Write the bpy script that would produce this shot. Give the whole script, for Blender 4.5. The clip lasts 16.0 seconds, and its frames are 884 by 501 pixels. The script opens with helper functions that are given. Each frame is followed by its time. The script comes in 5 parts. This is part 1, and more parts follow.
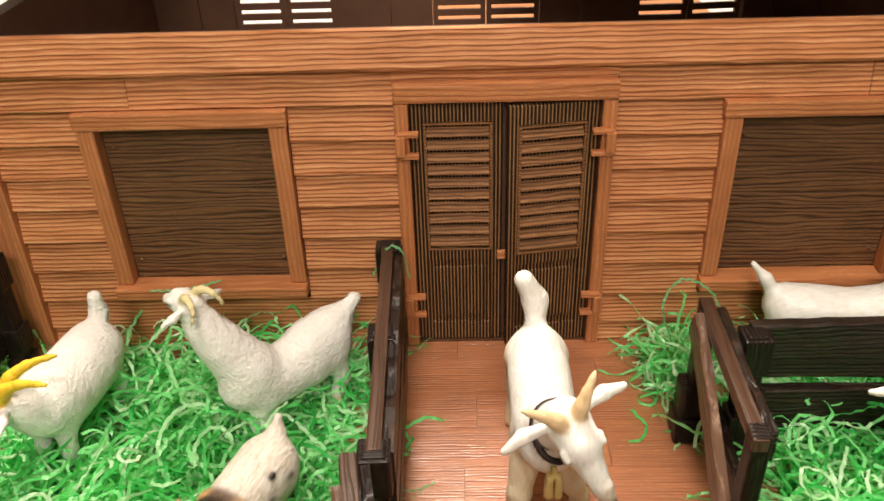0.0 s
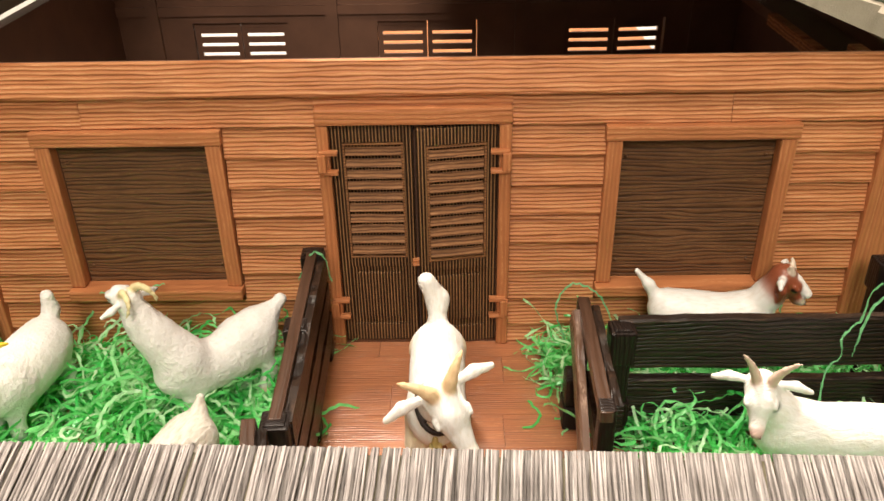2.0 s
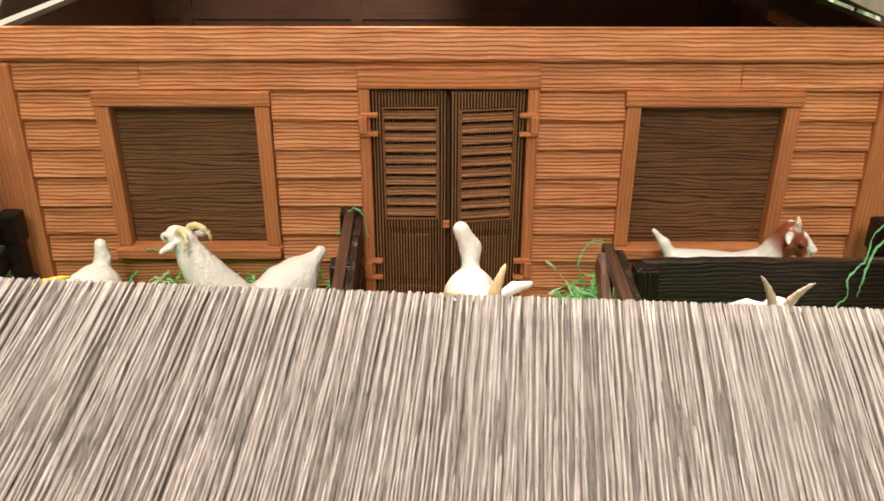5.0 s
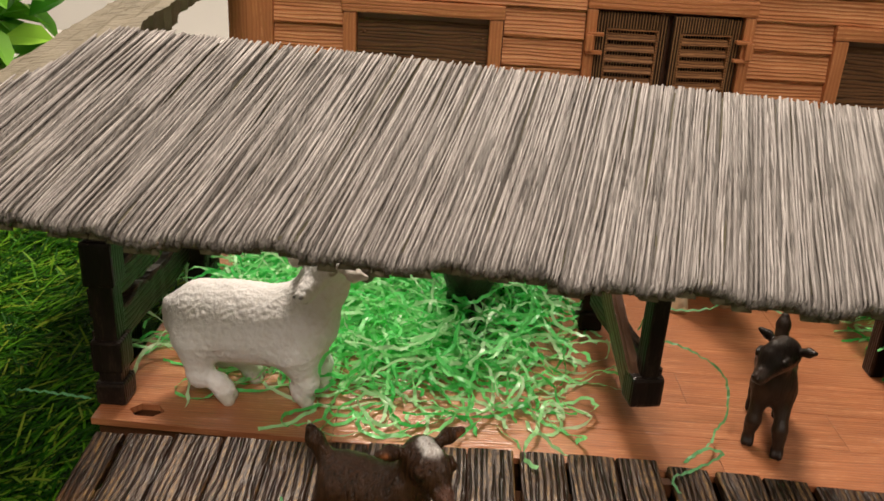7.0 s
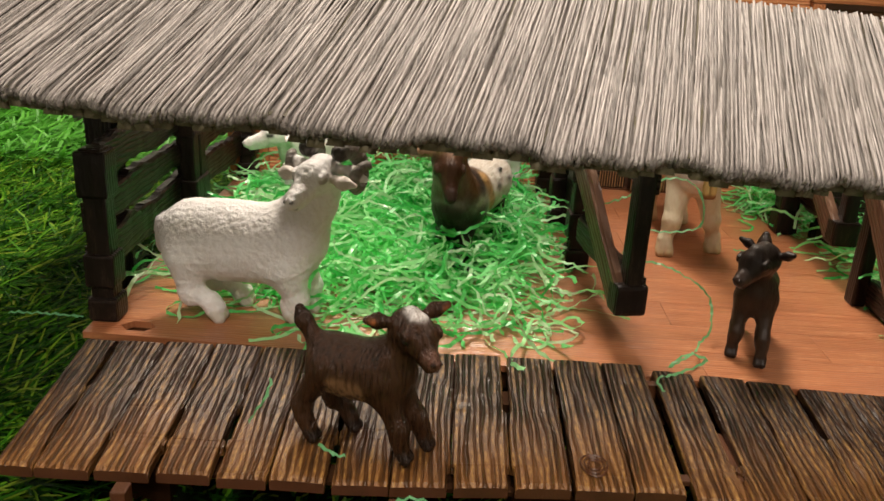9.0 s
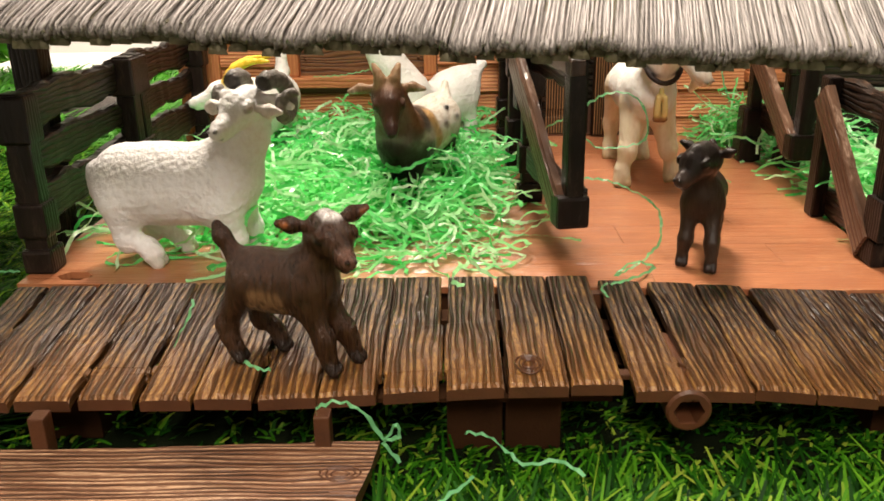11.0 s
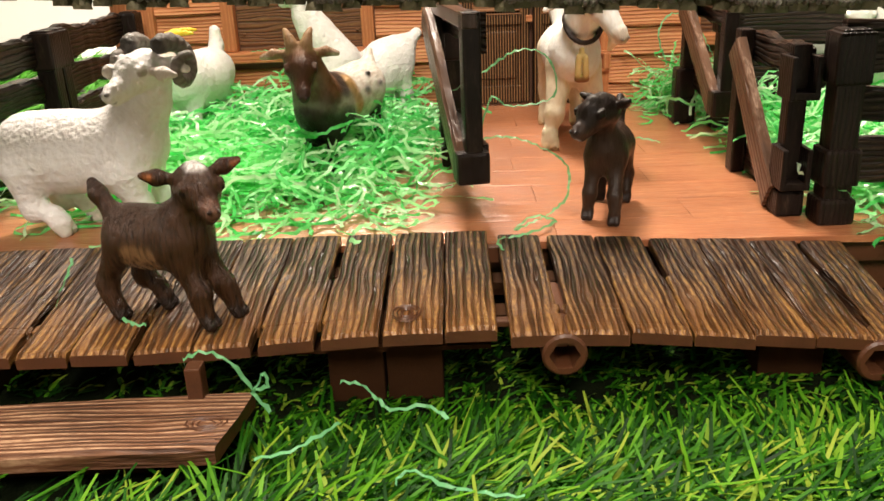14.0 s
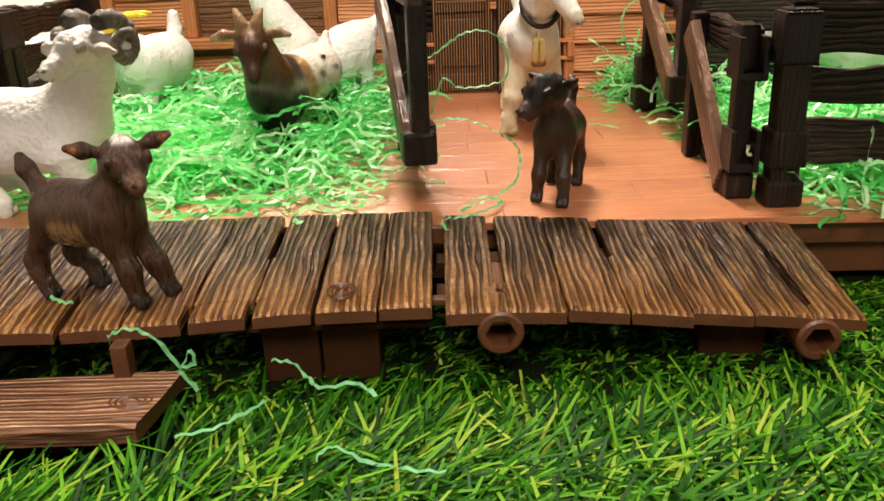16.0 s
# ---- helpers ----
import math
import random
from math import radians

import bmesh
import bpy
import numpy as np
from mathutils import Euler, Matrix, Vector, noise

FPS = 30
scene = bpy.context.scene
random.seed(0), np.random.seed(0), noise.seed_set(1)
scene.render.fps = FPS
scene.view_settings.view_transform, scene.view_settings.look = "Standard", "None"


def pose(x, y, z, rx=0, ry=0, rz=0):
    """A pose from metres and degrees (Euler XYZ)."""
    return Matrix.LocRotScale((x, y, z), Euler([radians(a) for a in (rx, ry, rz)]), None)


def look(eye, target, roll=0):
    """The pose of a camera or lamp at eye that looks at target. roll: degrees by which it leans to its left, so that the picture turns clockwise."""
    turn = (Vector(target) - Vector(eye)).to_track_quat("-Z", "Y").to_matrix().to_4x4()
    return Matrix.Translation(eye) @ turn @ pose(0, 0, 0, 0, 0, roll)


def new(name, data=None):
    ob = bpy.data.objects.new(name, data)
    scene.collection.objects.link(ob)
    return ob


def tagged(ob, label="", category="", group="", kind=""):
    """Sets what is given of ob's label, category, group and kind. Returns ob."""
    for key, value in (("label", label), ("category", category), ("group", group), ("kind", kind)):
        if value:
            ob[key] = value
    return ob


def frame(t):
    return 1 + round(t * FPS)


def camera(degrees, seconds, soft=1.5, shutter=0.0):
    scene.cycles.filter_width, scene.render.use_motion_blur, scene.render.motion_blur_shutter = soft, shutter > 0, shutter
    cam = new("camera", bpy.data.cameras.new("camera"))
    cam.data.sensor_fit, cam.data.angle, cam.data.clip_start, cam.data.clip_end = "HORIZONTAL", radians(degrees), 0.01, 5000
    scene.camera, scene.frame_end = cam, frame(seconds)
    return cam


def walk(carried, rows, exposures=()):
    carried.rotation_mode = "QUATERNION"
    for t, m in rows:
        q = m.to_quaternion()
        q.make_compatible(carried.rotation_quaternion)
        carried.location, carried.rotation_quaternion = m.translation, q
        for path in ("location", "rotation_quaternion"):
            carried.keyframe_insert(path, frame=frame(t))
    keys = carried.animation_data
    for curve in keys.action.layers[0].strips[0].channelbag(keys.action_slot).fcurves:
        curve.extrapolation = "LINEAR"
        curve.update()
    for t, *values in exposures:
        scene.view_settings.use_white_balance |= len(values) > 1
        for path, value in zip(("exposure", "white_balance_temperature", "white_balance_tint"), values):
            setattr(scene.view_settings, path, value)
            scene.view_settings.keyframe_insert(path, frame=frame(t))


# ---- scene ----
cam = camera(56.0, 16.0, soft=1.6, shutter=0.2)
PATH = [
    (0, (-0.02131, -0.38310, 0.30413), (-0.02929, -0.12931, 0.14436), -1.93),
    (0.5, (-0.00515, -0.40628, 0.31350), (-0.01242, -0.15304, 0.15283), -1.89),
    (1, (0.00313, -0.42820, 0.31212), (-0.00378, -0.17139, 0.15720), -1.52),
    (1.5, (0.01384, -0.42857, 0.31822), (0.00816, -0.16976, 0.16659), -1.27),
    (2, (0.02216, -0.43485, 0.31818), (0.01761, -0.17494, 0.16841), -1.09),
    (2.5, (0.02948, -0.44134, 0.31638), (0.02435, -0.17981, 0.16948), -0.95),
    (3, (0.04550, -0.43264, 0.31470), (0.04230, -0.17012, 0.16953), -0.65),
    (3.2, (0.05493, -0.43152, 0.30558), (0.05000, -0.16669, 0.16471), -0.72),
    (5.3, (-0.02612, -0.50830, 0.27891), (-0.02468, -0.23731, 0.15022), 0.30),
    (5.5, (-0.04239, -0.51810, 0.27894), (-0.04226, -0.24620, 0.15217), 0.80),
    (6, (-0.08986, -0.53924, 0.25775), (-0.09259, -0.26521, 0.13569), 2.12),
    (6.5, (-0.12180, -0.55584, 0.23512), (-0.12598, -0.28068, 0.11565), 3.13),
    (7, (-0.13125, -0.56452, 0.20895), (-0.13585, -0.28805, 0.09257), 3.35),
    (7.5, (-0.13963, -0.56812, 0.18485), (-0.14328, -0.29043, 0.07139), 3.94),
    (8, (-0.13962, -0.57487, 0.17468), (-0.14157, -0.29633, 0.06327), 4.00),
    (8.5, (-0.12982, -0.58262, 0.16635), (-0.13234, -0.30219, 0.05979), 3.54),
    (8.7, (-0.12748, -0.58753, 0.16496), (-0.13009, -0.30665, 0.05960), 3.50),
    (10.8, (-0.10318, -0.59467, 0.13633), (-0.10854, -0.31279, 0.03379), -0.86),
    (11, (-0.09618, -0.59359, 0.12939), (-0.10145, -0.31180, 0.02658), -0.93),
    (11.5, (-0.08315, -0.59721, 0.12387), (-0.08883, -0.31583, 0.02000), -1.71),
    (12, (-0.07562, -0.59659, 0.11964), (-0.08207, -0.31531, 0.01555), -2.07),
    (12.5, (-0.07210, -0.59426, 0.11880), (-0.07903, -0.31294, 0.01481), -2.16),
    (13, (-0.06739, -0.59518, 0.11474), (-0.07447, -0.31455, 0.00894), -2.28),
    (13.5, (-0.06042, -0.59708, 0.11520), (-0.06693, -0.31645, 0.00935), -2.33),
    (14, (-0.05512, -0.59685, 0.11549), (-0.06149, -0.31627, 0.00948), -2.48),
    (14.5, (-0.05012, -0.59592, 0.11460), (-0.05585, -0.31548, 0.00820), -2.49),
    (15, (-0.04566, -0.59777, 0.10936), (-0.05013, -0.31746, 0.00258), -2.39),
    (15.5, (-0.04186, -0.59503, 0.10435), (-0.04541, -0.31469, -0.00243), -2.28),
    (16, (-0.03935, -0.59514, 0.10689), (-0.04074, -0.31474, 0.00024), -2.01),
]

walk(cam, [(t, look(eye, target, roll)) for t, eye, target, roll in PATH],
     exposures=[(0.0, -0.18), (1.5, -0.04), (3.2, -0.02), (5.3, -0.1), (5.9, -0.26), (6.6, -0.65), (7.2, -0.73), (8.7, -0.6), (10.0, -0.05), (11.0, 0.08), (12.5, 0.22), (16.0, 0.28)])

# ---- light ----
world = bpy.data.worlds.new("room_air")
scene.world = world
world.use_nodes = True
world.node_tree.nodes["Background"].inputs["Color"].default_value = (1.0, 0.93, 0.85, 1)
world.node_tree.nodes["Background"].inputs["Strength"].default_value = 0.03
scene.view_settings.exposure = 0.0


def unseen_lamp(x, y, z, size, watts, color):
    lamp = bpy.data.lights.new("unseen_light", "AREA")
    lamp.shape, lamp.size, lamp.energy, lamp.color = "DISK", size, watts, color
    ob = new("unseen_light", lamp)
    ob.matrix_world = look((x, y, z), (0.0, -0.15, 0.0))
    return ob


unseen_lamp(-0.25, 0.6, 1.64, 0.45, 62.0, (1.0, 0.86, 0.72))
# Second overhead lamp, out of view, added to brighten the barn front.
unseen_lamp(-0.15, -0.52, 2.0, 0.45, 25.0, (1.0, 0.88, 0.76))
# Front fill added to lift upright faces; no known fixture hangs there.
unseen_lamp(0.0, -1.65, 1.48, 0.65, 29.0, (1.0, 0.88, 0.76))

# ---- helpers: everything below is given in decimetres and scaled here ----
S = 0.1


def thing(name, loc=(0, 0, 0), rz=0.0, label="", category="", group="", kind=""):
    ob = new(name)
    ob.empty_display_size = 0.01
    ob.matrix_basis = pose(loc[0] * S, loc[1] * S, loc[2] * S, 0, 0, rz)
    return tagged(ob, label, category, group, kind)


def part(name, bm, material, parent=None, label="", smooth=False, mesh_only=False):
    bmesh.ops.recalc_face_normals(bm, faces=bm.faces)
    bm.transform(Matrix.Diagonal((S, S, S, 1)))
    me = bpy.data.meshes.new(name)
    bm.to_mesh(me)
    bm.free()
    for m in material if isinstance(material, tuple) else (material,):
        me.materials.append(m)
    if smooth:
        me.polygons.foreach_set("use_smooth", [True] * len(me.polygons))
    if mesh_only:
        return me
    ob = new(name, me)
    ob.parent = parent
    if label:
        ob["label"] = label
    return ob


def piece(name, me, parent, m):
    ob = new(name, me)
    ob.parent = parent
    ob.matrix_basis = m
    return ob


def at(x, y, z, rx=0, ry=0, rz=0):
    return pose(x * S, y * S, z * S, rx, ry, rz)


def box(bm, x0, x1, y0, y1, z0, z1, bevel=0.0, m=None):
    made = bmesh.ops.create_cube(bm, size=1.0)
    vs = made["verts"]
    for v in vs:
        v.co = Vector(((x0 + x1) / 2 + v.co.x * (x1 - x0), (y0 + y1) / 2 + v.co.y * (y1 - y0), (z0 + z1) / 2 + v.co.z * (z1 - z0)))
        if m is not None:
            v.co = m @ v.co
    if bevel:
        edges = {e for v in vs for e in v.link_edges}
        bmesh.ops.bevel(bm, geom=list(edges), offset=bevel, segments=2, affect="EDGES", profile=0.6)
    return bm


def boxed(*args, bevel=0.0, m=None):
    return box(bmesh.new(), *args, bevel=bevel, m=m)


def plank(length, width, thick, seed, wave=0.012, segs=10, sag=0.0, chamfer=0.012, ends=0.0, cap=0):
    """A board along x from 0, width along y, thickness along z (top at 0), with uneven edges and softened arrises."""
    r = random.Random(seed)
    bm = bmesh.new()
    a, b, c = r.uniform(0, 6), r.uniform(0, 6), r.uniform(2, 4)
    rings = []
    for i in range(segs + 1):
        u = i / segs
        x = length * u
        lo = wave * (math.sin(a + c * u * 3.1) * 0.6 + r.uniform(-0.5, 0.5))
        hi = wave * (math.sin(b + c * u * 2.6) * 0.6 + r.uniform(-0.5, 0.5))
        z = sag * math.sin(math.pi * u) + r.uniform(-0.25, 0.25) * wave * 0.4
        e0 = r.uniform(-ends, ends) if i in (0, segs) else 0
        e1 = r.uniform(-ends, ends) if i in (0, segs) else 0
        ch = chamfer
        ring = [(x + e0, lo + ch, z), (x + (e0 + e1) / 2, (lo + hi + width) / 2, z + 0.002), (x + e1, width + hi - ch, z), (x + e1, width + hi, z - ch),
                (x + e1, width + hi, z - thick), (x + e0, lo, z - thick), (x + e0, lo, z - ch)]
        rings.append([bm.verts.new(p) for p in ring])
    n = len(rings[0])
    for p, q in zip(rings, rings[1:]):
        for k in range(n):
            bm.faces.new((p[k], p[(k + 1) % n], q[(k + 1) % n], q[k]))
    bm.faces.new(rings[0]).material_index = cap
    bm.faces.new(rings[-1]).material_index = cap
    return bm


# ---- materials ----
def nodes_of(name):
    m = bpy.data.materials.new(name)
    m.use_nodes = True
    nt = m.node_tree
    return m, nt, nt.nodes["Principled BSDF"]


def link(nt, a, b):
    nt.links.new(a, b)


def mix_color(nt, fac, a, b, blend="MIX"):
    n = nt.nodes.new("ShaderNodeMix")
    n.data_type, n.blend_type = "RGBA", blend
    for socket, value in ((n.inputs[0], fac), (n.inputs[6], a), (n.inputs[7], b)):
        if isinstance(value, (int, float)):
            socket.default_value = value
        elif isinstance(value, tuple):
            socket.default_value = (*value, 1)
        else:
            link(nt, value, socket)
    return n.outputs[2]


def ramp(nt, fac, lo, hi):
    n = nt.nodes.new("ShaderNodeMapRange")
    n.inputs[1].default_value, n.inputs[2].default_value = lo, hi
    link(nt, fac, n.inputs[0])
    return n.outputs[0]


def coords(nt, scale, rot=(0, 0, 0), shift=True):
    tc = nt.nodes.new("ShaderNodeTexCoord")
    mp = nt.nodes.new("ShaderNodeMapping")
    mp.inputs["Scale"].default_value = scale
    mp.inputs["Rotation"].default_value = rot
    link(nt, tc.outputs["Object"], mp.inputs[0])
    if shift:
        info = nt.nodes.new("ShaderNodeObjectInfo")
        mul = nt.nodes.new("ShaderNodeMath")
        mul.operation = "MULTIPLY"
        mul.inputs[1].default_value = 3.7
        link(nt, info.outputs["Random"], mul.inputs[0])
        comb = nt.nodes.new("ShaderNodeCombineXYZ")
        for k in range(3):
            link(nt, mul.outputs[0], comb.inputs[k])
        link(nt, comb.outputs[0], mp.inputs["Location"])
    return mp.outputs[0]


def noise_tex(nt, vec, scale, detail=3.0, rough=0.55):
    n = nt.nodes.new("ShaderNodeTexNoise")
    n.inputs["Scale"].default_value, n.inputs["Detail"].default_value, n.inputs["Roughness"].default_value = scale, detail, rough
    link(nt, vec, n.inputs["Vector"])
    return n.outputs["Fac"]


def bump(nt, bsdf, height, strength, distance):
    n = nt.nodes.new("ShaderNodeBump")
    n.inputs["Strength"].default_value, n.inputs["Distance"].default_value = strength, distance
    link(nt, height, n.inputs["Height"])
    link(nt, n.outputs[0], bsdf.inputs["Normal"])


def wood(name, base, groove, light, axis="x", across="z", period=0.0025, rough=0.5, depth=0.0006, tint=0.35, distort=7.0, amount=0.85, shift=True, stretch=0.3, lit_wear=None, shine=0.26, ridges=(0.72, 1.0), detail=2.0, grain=0.3, speck=(0.4, 0.64)):
    """Moulded plastic wood: wavy grooves along the axis, darker paint in them, dry-brushed ridges."""
    m, nt, bsdf = nodes_of(name)
    squash = {"x": (stretch, 1, 1), "y": (1, stretch, 1), "z": (1, 1, stretch)}[axis]
    vec = coords(nt, squash, shift=shift)
    soft = coords(nt, tuple(0.25 if v != 1 else 1 for v in squash), shift=shift)
    w = nt.nodes.new("ShaderNodeTexWave")
    w.wave_type, w.bands_direction = "BANDS", across.upper()
    w.inputs["Scale"].default_value = 0.314 / period
    w.inputs["Distortion"].default_value = distort
    w.inputs["Detail"].default_value = detail
    w.inputs["Detail Scale"].default_value = 1.1
    link(nt, vec, w.inputs["Vector"])
    fine = noise_tex(nt, soft, 1300, 4, 0.6)
    big = noise_tex(nt, coords(nt, (1, 1, 1), shift=shift), 28, 3, 0.6)
    streak = noise_tex(nt, coords(nt, tuple(0.07 if v != 1 else 1 for v in squash), shift=shift), 0.75 / period, 3, 0.6)
    blend = nt.nodes.new("ShaderNodeMix")
    blend.inputs[0].default_value = grain
    link(nt, w.outputs["Fac"], blend.inputs[2])
    link(nt, ramp(nt, streak, 0.33, 0.67), blend.inputs[3])
    band = blend.outputs[0]
    lines = ramp(nt, band, 0.08, 0.5)
    ridge = ramp(nt, band, *ridges)
    c = mix_color(nt, ramp(nt, big, 0.3, 0.7), base, tuple(v * (1 - tint) for v in base))
    inv = nt.nodes.new("ShaderNodeMath")
    inv.operation = "SUBTRACT"
    inv.inputs[0].default_value = 1.0
    link(nt, lines, inv.inputs[1])
    cut = nt.nodes.new("ShaderNodeMath")
    cut.operation = "MULTIPLY"
    cut.inputs[1].default_value = amount
    link(nt, inv.outputs[0], cut.inputs[0])
    c = mix_color(nt, cut.outputs[0], c, groove)
    dry = nt.nodes.new("ShaderNodeMath")
    dry.operation = "MULTIPLY"
    link(nt, ridge, dry.inputs[0])
    link(nt, ramp(nt, fine, *speck), dry.inputs[1])
    # Front band along y: rubbed paint and brighter light mixed into one colour.
    if lit_wear:
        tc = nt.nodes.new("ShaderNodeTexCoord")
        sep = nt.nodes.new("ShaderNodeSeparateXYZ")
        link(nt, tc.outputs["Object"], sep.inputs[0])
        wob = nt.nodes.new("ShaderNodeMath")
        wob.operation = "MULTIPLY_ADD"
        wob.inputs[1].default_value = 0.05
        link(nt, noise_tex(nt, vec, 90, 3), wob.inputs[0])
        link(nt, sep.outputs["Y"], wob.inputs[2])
        worn = ramp(nt, wob.outputs[0], lit_wear[1], lit_wear[0])
        c = mix_color(nt, worn, c, mix_color(nt, lines, tuple(v * 0.4 for v in lit_wear[2]), lit_wear[2]))
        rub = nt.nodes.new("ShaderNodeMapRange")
        rub.inputs[3].default_value = lit_wear[3]
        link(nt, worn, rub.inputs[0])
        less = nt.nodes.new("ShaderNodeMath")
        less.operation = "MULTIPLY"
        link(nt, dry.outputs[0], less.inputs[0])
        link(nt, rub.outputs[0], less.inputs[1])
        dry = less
    c = mix_color(nt, dry.outputs[0], c, light)
    link(nt, c, bsdf.inputs["Base Color"])
    add = nt.nodes.new("ShaderNodeMath")
    add.operation = "MULTIPLY_ADD"
    add.inputs[1].default_value = 0.25
    link(nt, fine, add.inputs[0])
    link(nt, lines, add.inputs[2])
    bump(nt, bsdf, add.outputs[0], 0.9, depth)
    bsdf.inputs["Roughness"].default_value = rough
    bsdf.inputs["Specular IOR Level"].default_value = shine
    return m


def speckled(name, a, b, scale=60.0, rough=0.6, depth=0.0003, lo=0.35, hi=0.65, detail=4.0, fine=900.0, shift=False, shine=0.5):
    m, nt, bsdf = nodes_of(name)
    vec = coords(nt, (1, 1, 1), shift=shift)
    big = noise_tex(nt, vec, scale, detail)
    tiny = noise_tex(nt, vec, fine, 3)
    c = mix_color(nt, ramp(nt, big, lo, hi), a, b)
    c = mix_color(nt, ramp(nt, tiny, 0.2, 0.9), tuple(v * 0.8 for v in a), c)
    link(nt, c, bsdf.inputs["Base Color"])
    bump(nt, bsdf, tiny, 0.6, depth)
    bsdf.inputs["Roughness"].default_value = rough
    bsdf.inputs["Specular IOR Level"].default_value = shine
    return m


siding_mat = wood("siding_plastic", (0.56, 0.217, 0.083), (0.22, 0.066, 0.02), (0.7, 0.36, 0.175), "x", "z", 0.0024, 0.46, 0.0004, 0.22, 4.0, 0.72, stretch=0.18, ridges=(0.6, 0.95), grain=0.36, speck=(0.15, 0.5))
trim_x_mat = wood("trim_plastic_across", (0.5, 0.192, 0.074), (0.2, 0.06, 0.02), (0.64, 0.31, 0.14), "x", "z", 0.003, 0.45, 0.0002, 0.2, 7.0, 0.4, stretch=0.2)
trim_z_mat = wood("trim_plastic_upright", (0.5, 0.192, 0.074), (0.2, 0.06, 0.02), (0.64, 0.31, 0.14), "z", "x", 0.0026, 0.45, 0.0002, 0.2, 6.0, 0.26, stretch=0.14)
panel_mat = wood("shutter_panel_plastic", (0.17, 0.079, 0.032), (0.04, 0.018, 0.008), (0.26, 0.14, 0.06), "x", "z", 0.0026, 0.55, 0.0004, 0.3, 10.0, 0.85, stretch=0.14)
door_mat = wood("door_plastic", (0.06, 0.028, 0.012), (0.012, 0.006, 0.004), (0.32, 0.175, 0.075), "z", "x", 0.0019, 0.45, 0.0005, 0.3, 0.9, 0.9, stretch=0.08, ridges=(0.62, 0.95), grain=0.12, speck=(0.1, 0.45))
slat_mat = wood("louvre_plastic", (0.28, 0.125, 0.046), (0.05, 0.02, 0.008), (0.44, 0.23, 0.1), "x", "z", 0.0018, 0.6, 0.0003, 0.3, 4.0, 0.8)
fence_x_mat = wood("fence_plastic", (0.02, 0.012, 0.008), (0.006, 0.004, 0.003), (0.1, 0.058, 0.036), "x", "z", 0.0026, 0.34, 0.0006, 0.3, 6.0, 0.8, stretch=0.28)
fence_z_mat = wood("fence_post_plastic", (0.016, 0.01, 0.008), (0.006, 0.004, 0.003), (0.045, 0.03, 0.02), "z", "x", 0.002, 0.34, 0.0003, 0.3, 5.0, 0.45, shine=0.2)
top_rail_mat = wood("top_rail_plastic", (0.08, 0.042, 0.026), (0.04, 0.021, 0.013), (0.12, 0.068, 0.044), "x", "y", 0.005, 0.28, 0.0003, 0.3, 5.0, 0.4, stretch=0.25, shine=0.35)
brace_mat = wood("brace_plastic", (0.15, 0.08, 0.048), (0.06, 0.03, 0.018), (0.42, 0.29, 0.21), "x", "y", 0.003, 0.3, 0.0004, 0.3, 5.0, 0.7, stretch=0.28)
floor_mat = wood("floor_plastic", (0.46, 0.17, 0.072), (0.26, 0.08, 0.031), (0.63, 0.31, 0.155), "x", "y", 0.0018, 0.3, 0.00022, 0.25, 5.0, 0.6, stretch=0.12, shine=1.0, ridges=(0.55, 0.9), grain=0.55)
# Front band: worn orange paint, with light clear of the roof's shadow painted in.
deck_mat = wood("deck_plastic", (0.042, 0.019, 0.009), (0.008, 0.004, 0.002), (0.5, 0.285, 0.08), "y", "x", 0.0026, 0.34, 0.0014, 0.45, 6.0, 0.95, stretch=0.2, shine=0.4, ridges=(0.58, 0.84), detail=1.5, grain=0.5, lit_wear=(-0.375, -0.298, (0.32, 0.132, 0.034), 0.48))
bench_mat = wood("step_plastic", (0.18, 0.08, 0.04), (0.026, 0.011, 0.006), (0.48, 0.3, 0.18), "x", "y", 0.0021, 0.42, 0.0007, 0.3, 7.0, 0.85, stretch=0.14, ridges=(0.56, 0.86), grain=0.4, speck=(0.3, 0.58))
deck_side_mat = speckled("deck_edge_plastic", (0.11, 0.04, 0.016), (0.055, 0.022, 0.01), 90, 0.42)
# Deck plastic darkened to paint in the shade below walkway and step.
leg_shade_mat = speckled("leg_shade_plastic", (0.042, 0.017, 0.006), (0.022, 0.009, 0.004), 60, 0.85, shine=0.08)
dark_wood_mat = speckled("barn_inside_plastic", (0.19, 0.09, 0.052), (0.12, 0.056, 0.033), 40, 0.55)
roof_grey_mat = speckled("roof_panel_plastic", (0.4, 0.35, 0.27), (0.3, 0.26, 0.2), 50, 0.6, 0.0006)
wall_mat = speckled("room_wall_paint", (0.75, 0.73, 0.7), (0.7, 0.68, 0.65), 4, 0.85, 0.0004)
# Darkened for the unseen walls, to cut the light they throw back.
low_bounce_wall_mat = speckled("unseen_wall_low_bounce", (0.3, 0.27, 0.23), (0.26, 0.23, 0.2), 4, 0.85, 0.0004)
rock_mat = speckled("grey_rock", (0.075, 0.062, 0.052), (0.03, 0.025, 0.021), 40, 0.8, 0.002)
tan_rock_mat = speckled("tan_rock", (0.5, 0.36, 0.17), (0.3, 0.2, 0.09), 60, 0.8, 0.002)
# Blackened further than the sheet itself, as shade where blades are sparse.
earth_mat = speckled("turf_backing_shade_dark", (0.007, 0.011, 0.004), (0.004, 0.006, 0.002), 30, 0.9, 0.001, shine=0.03)


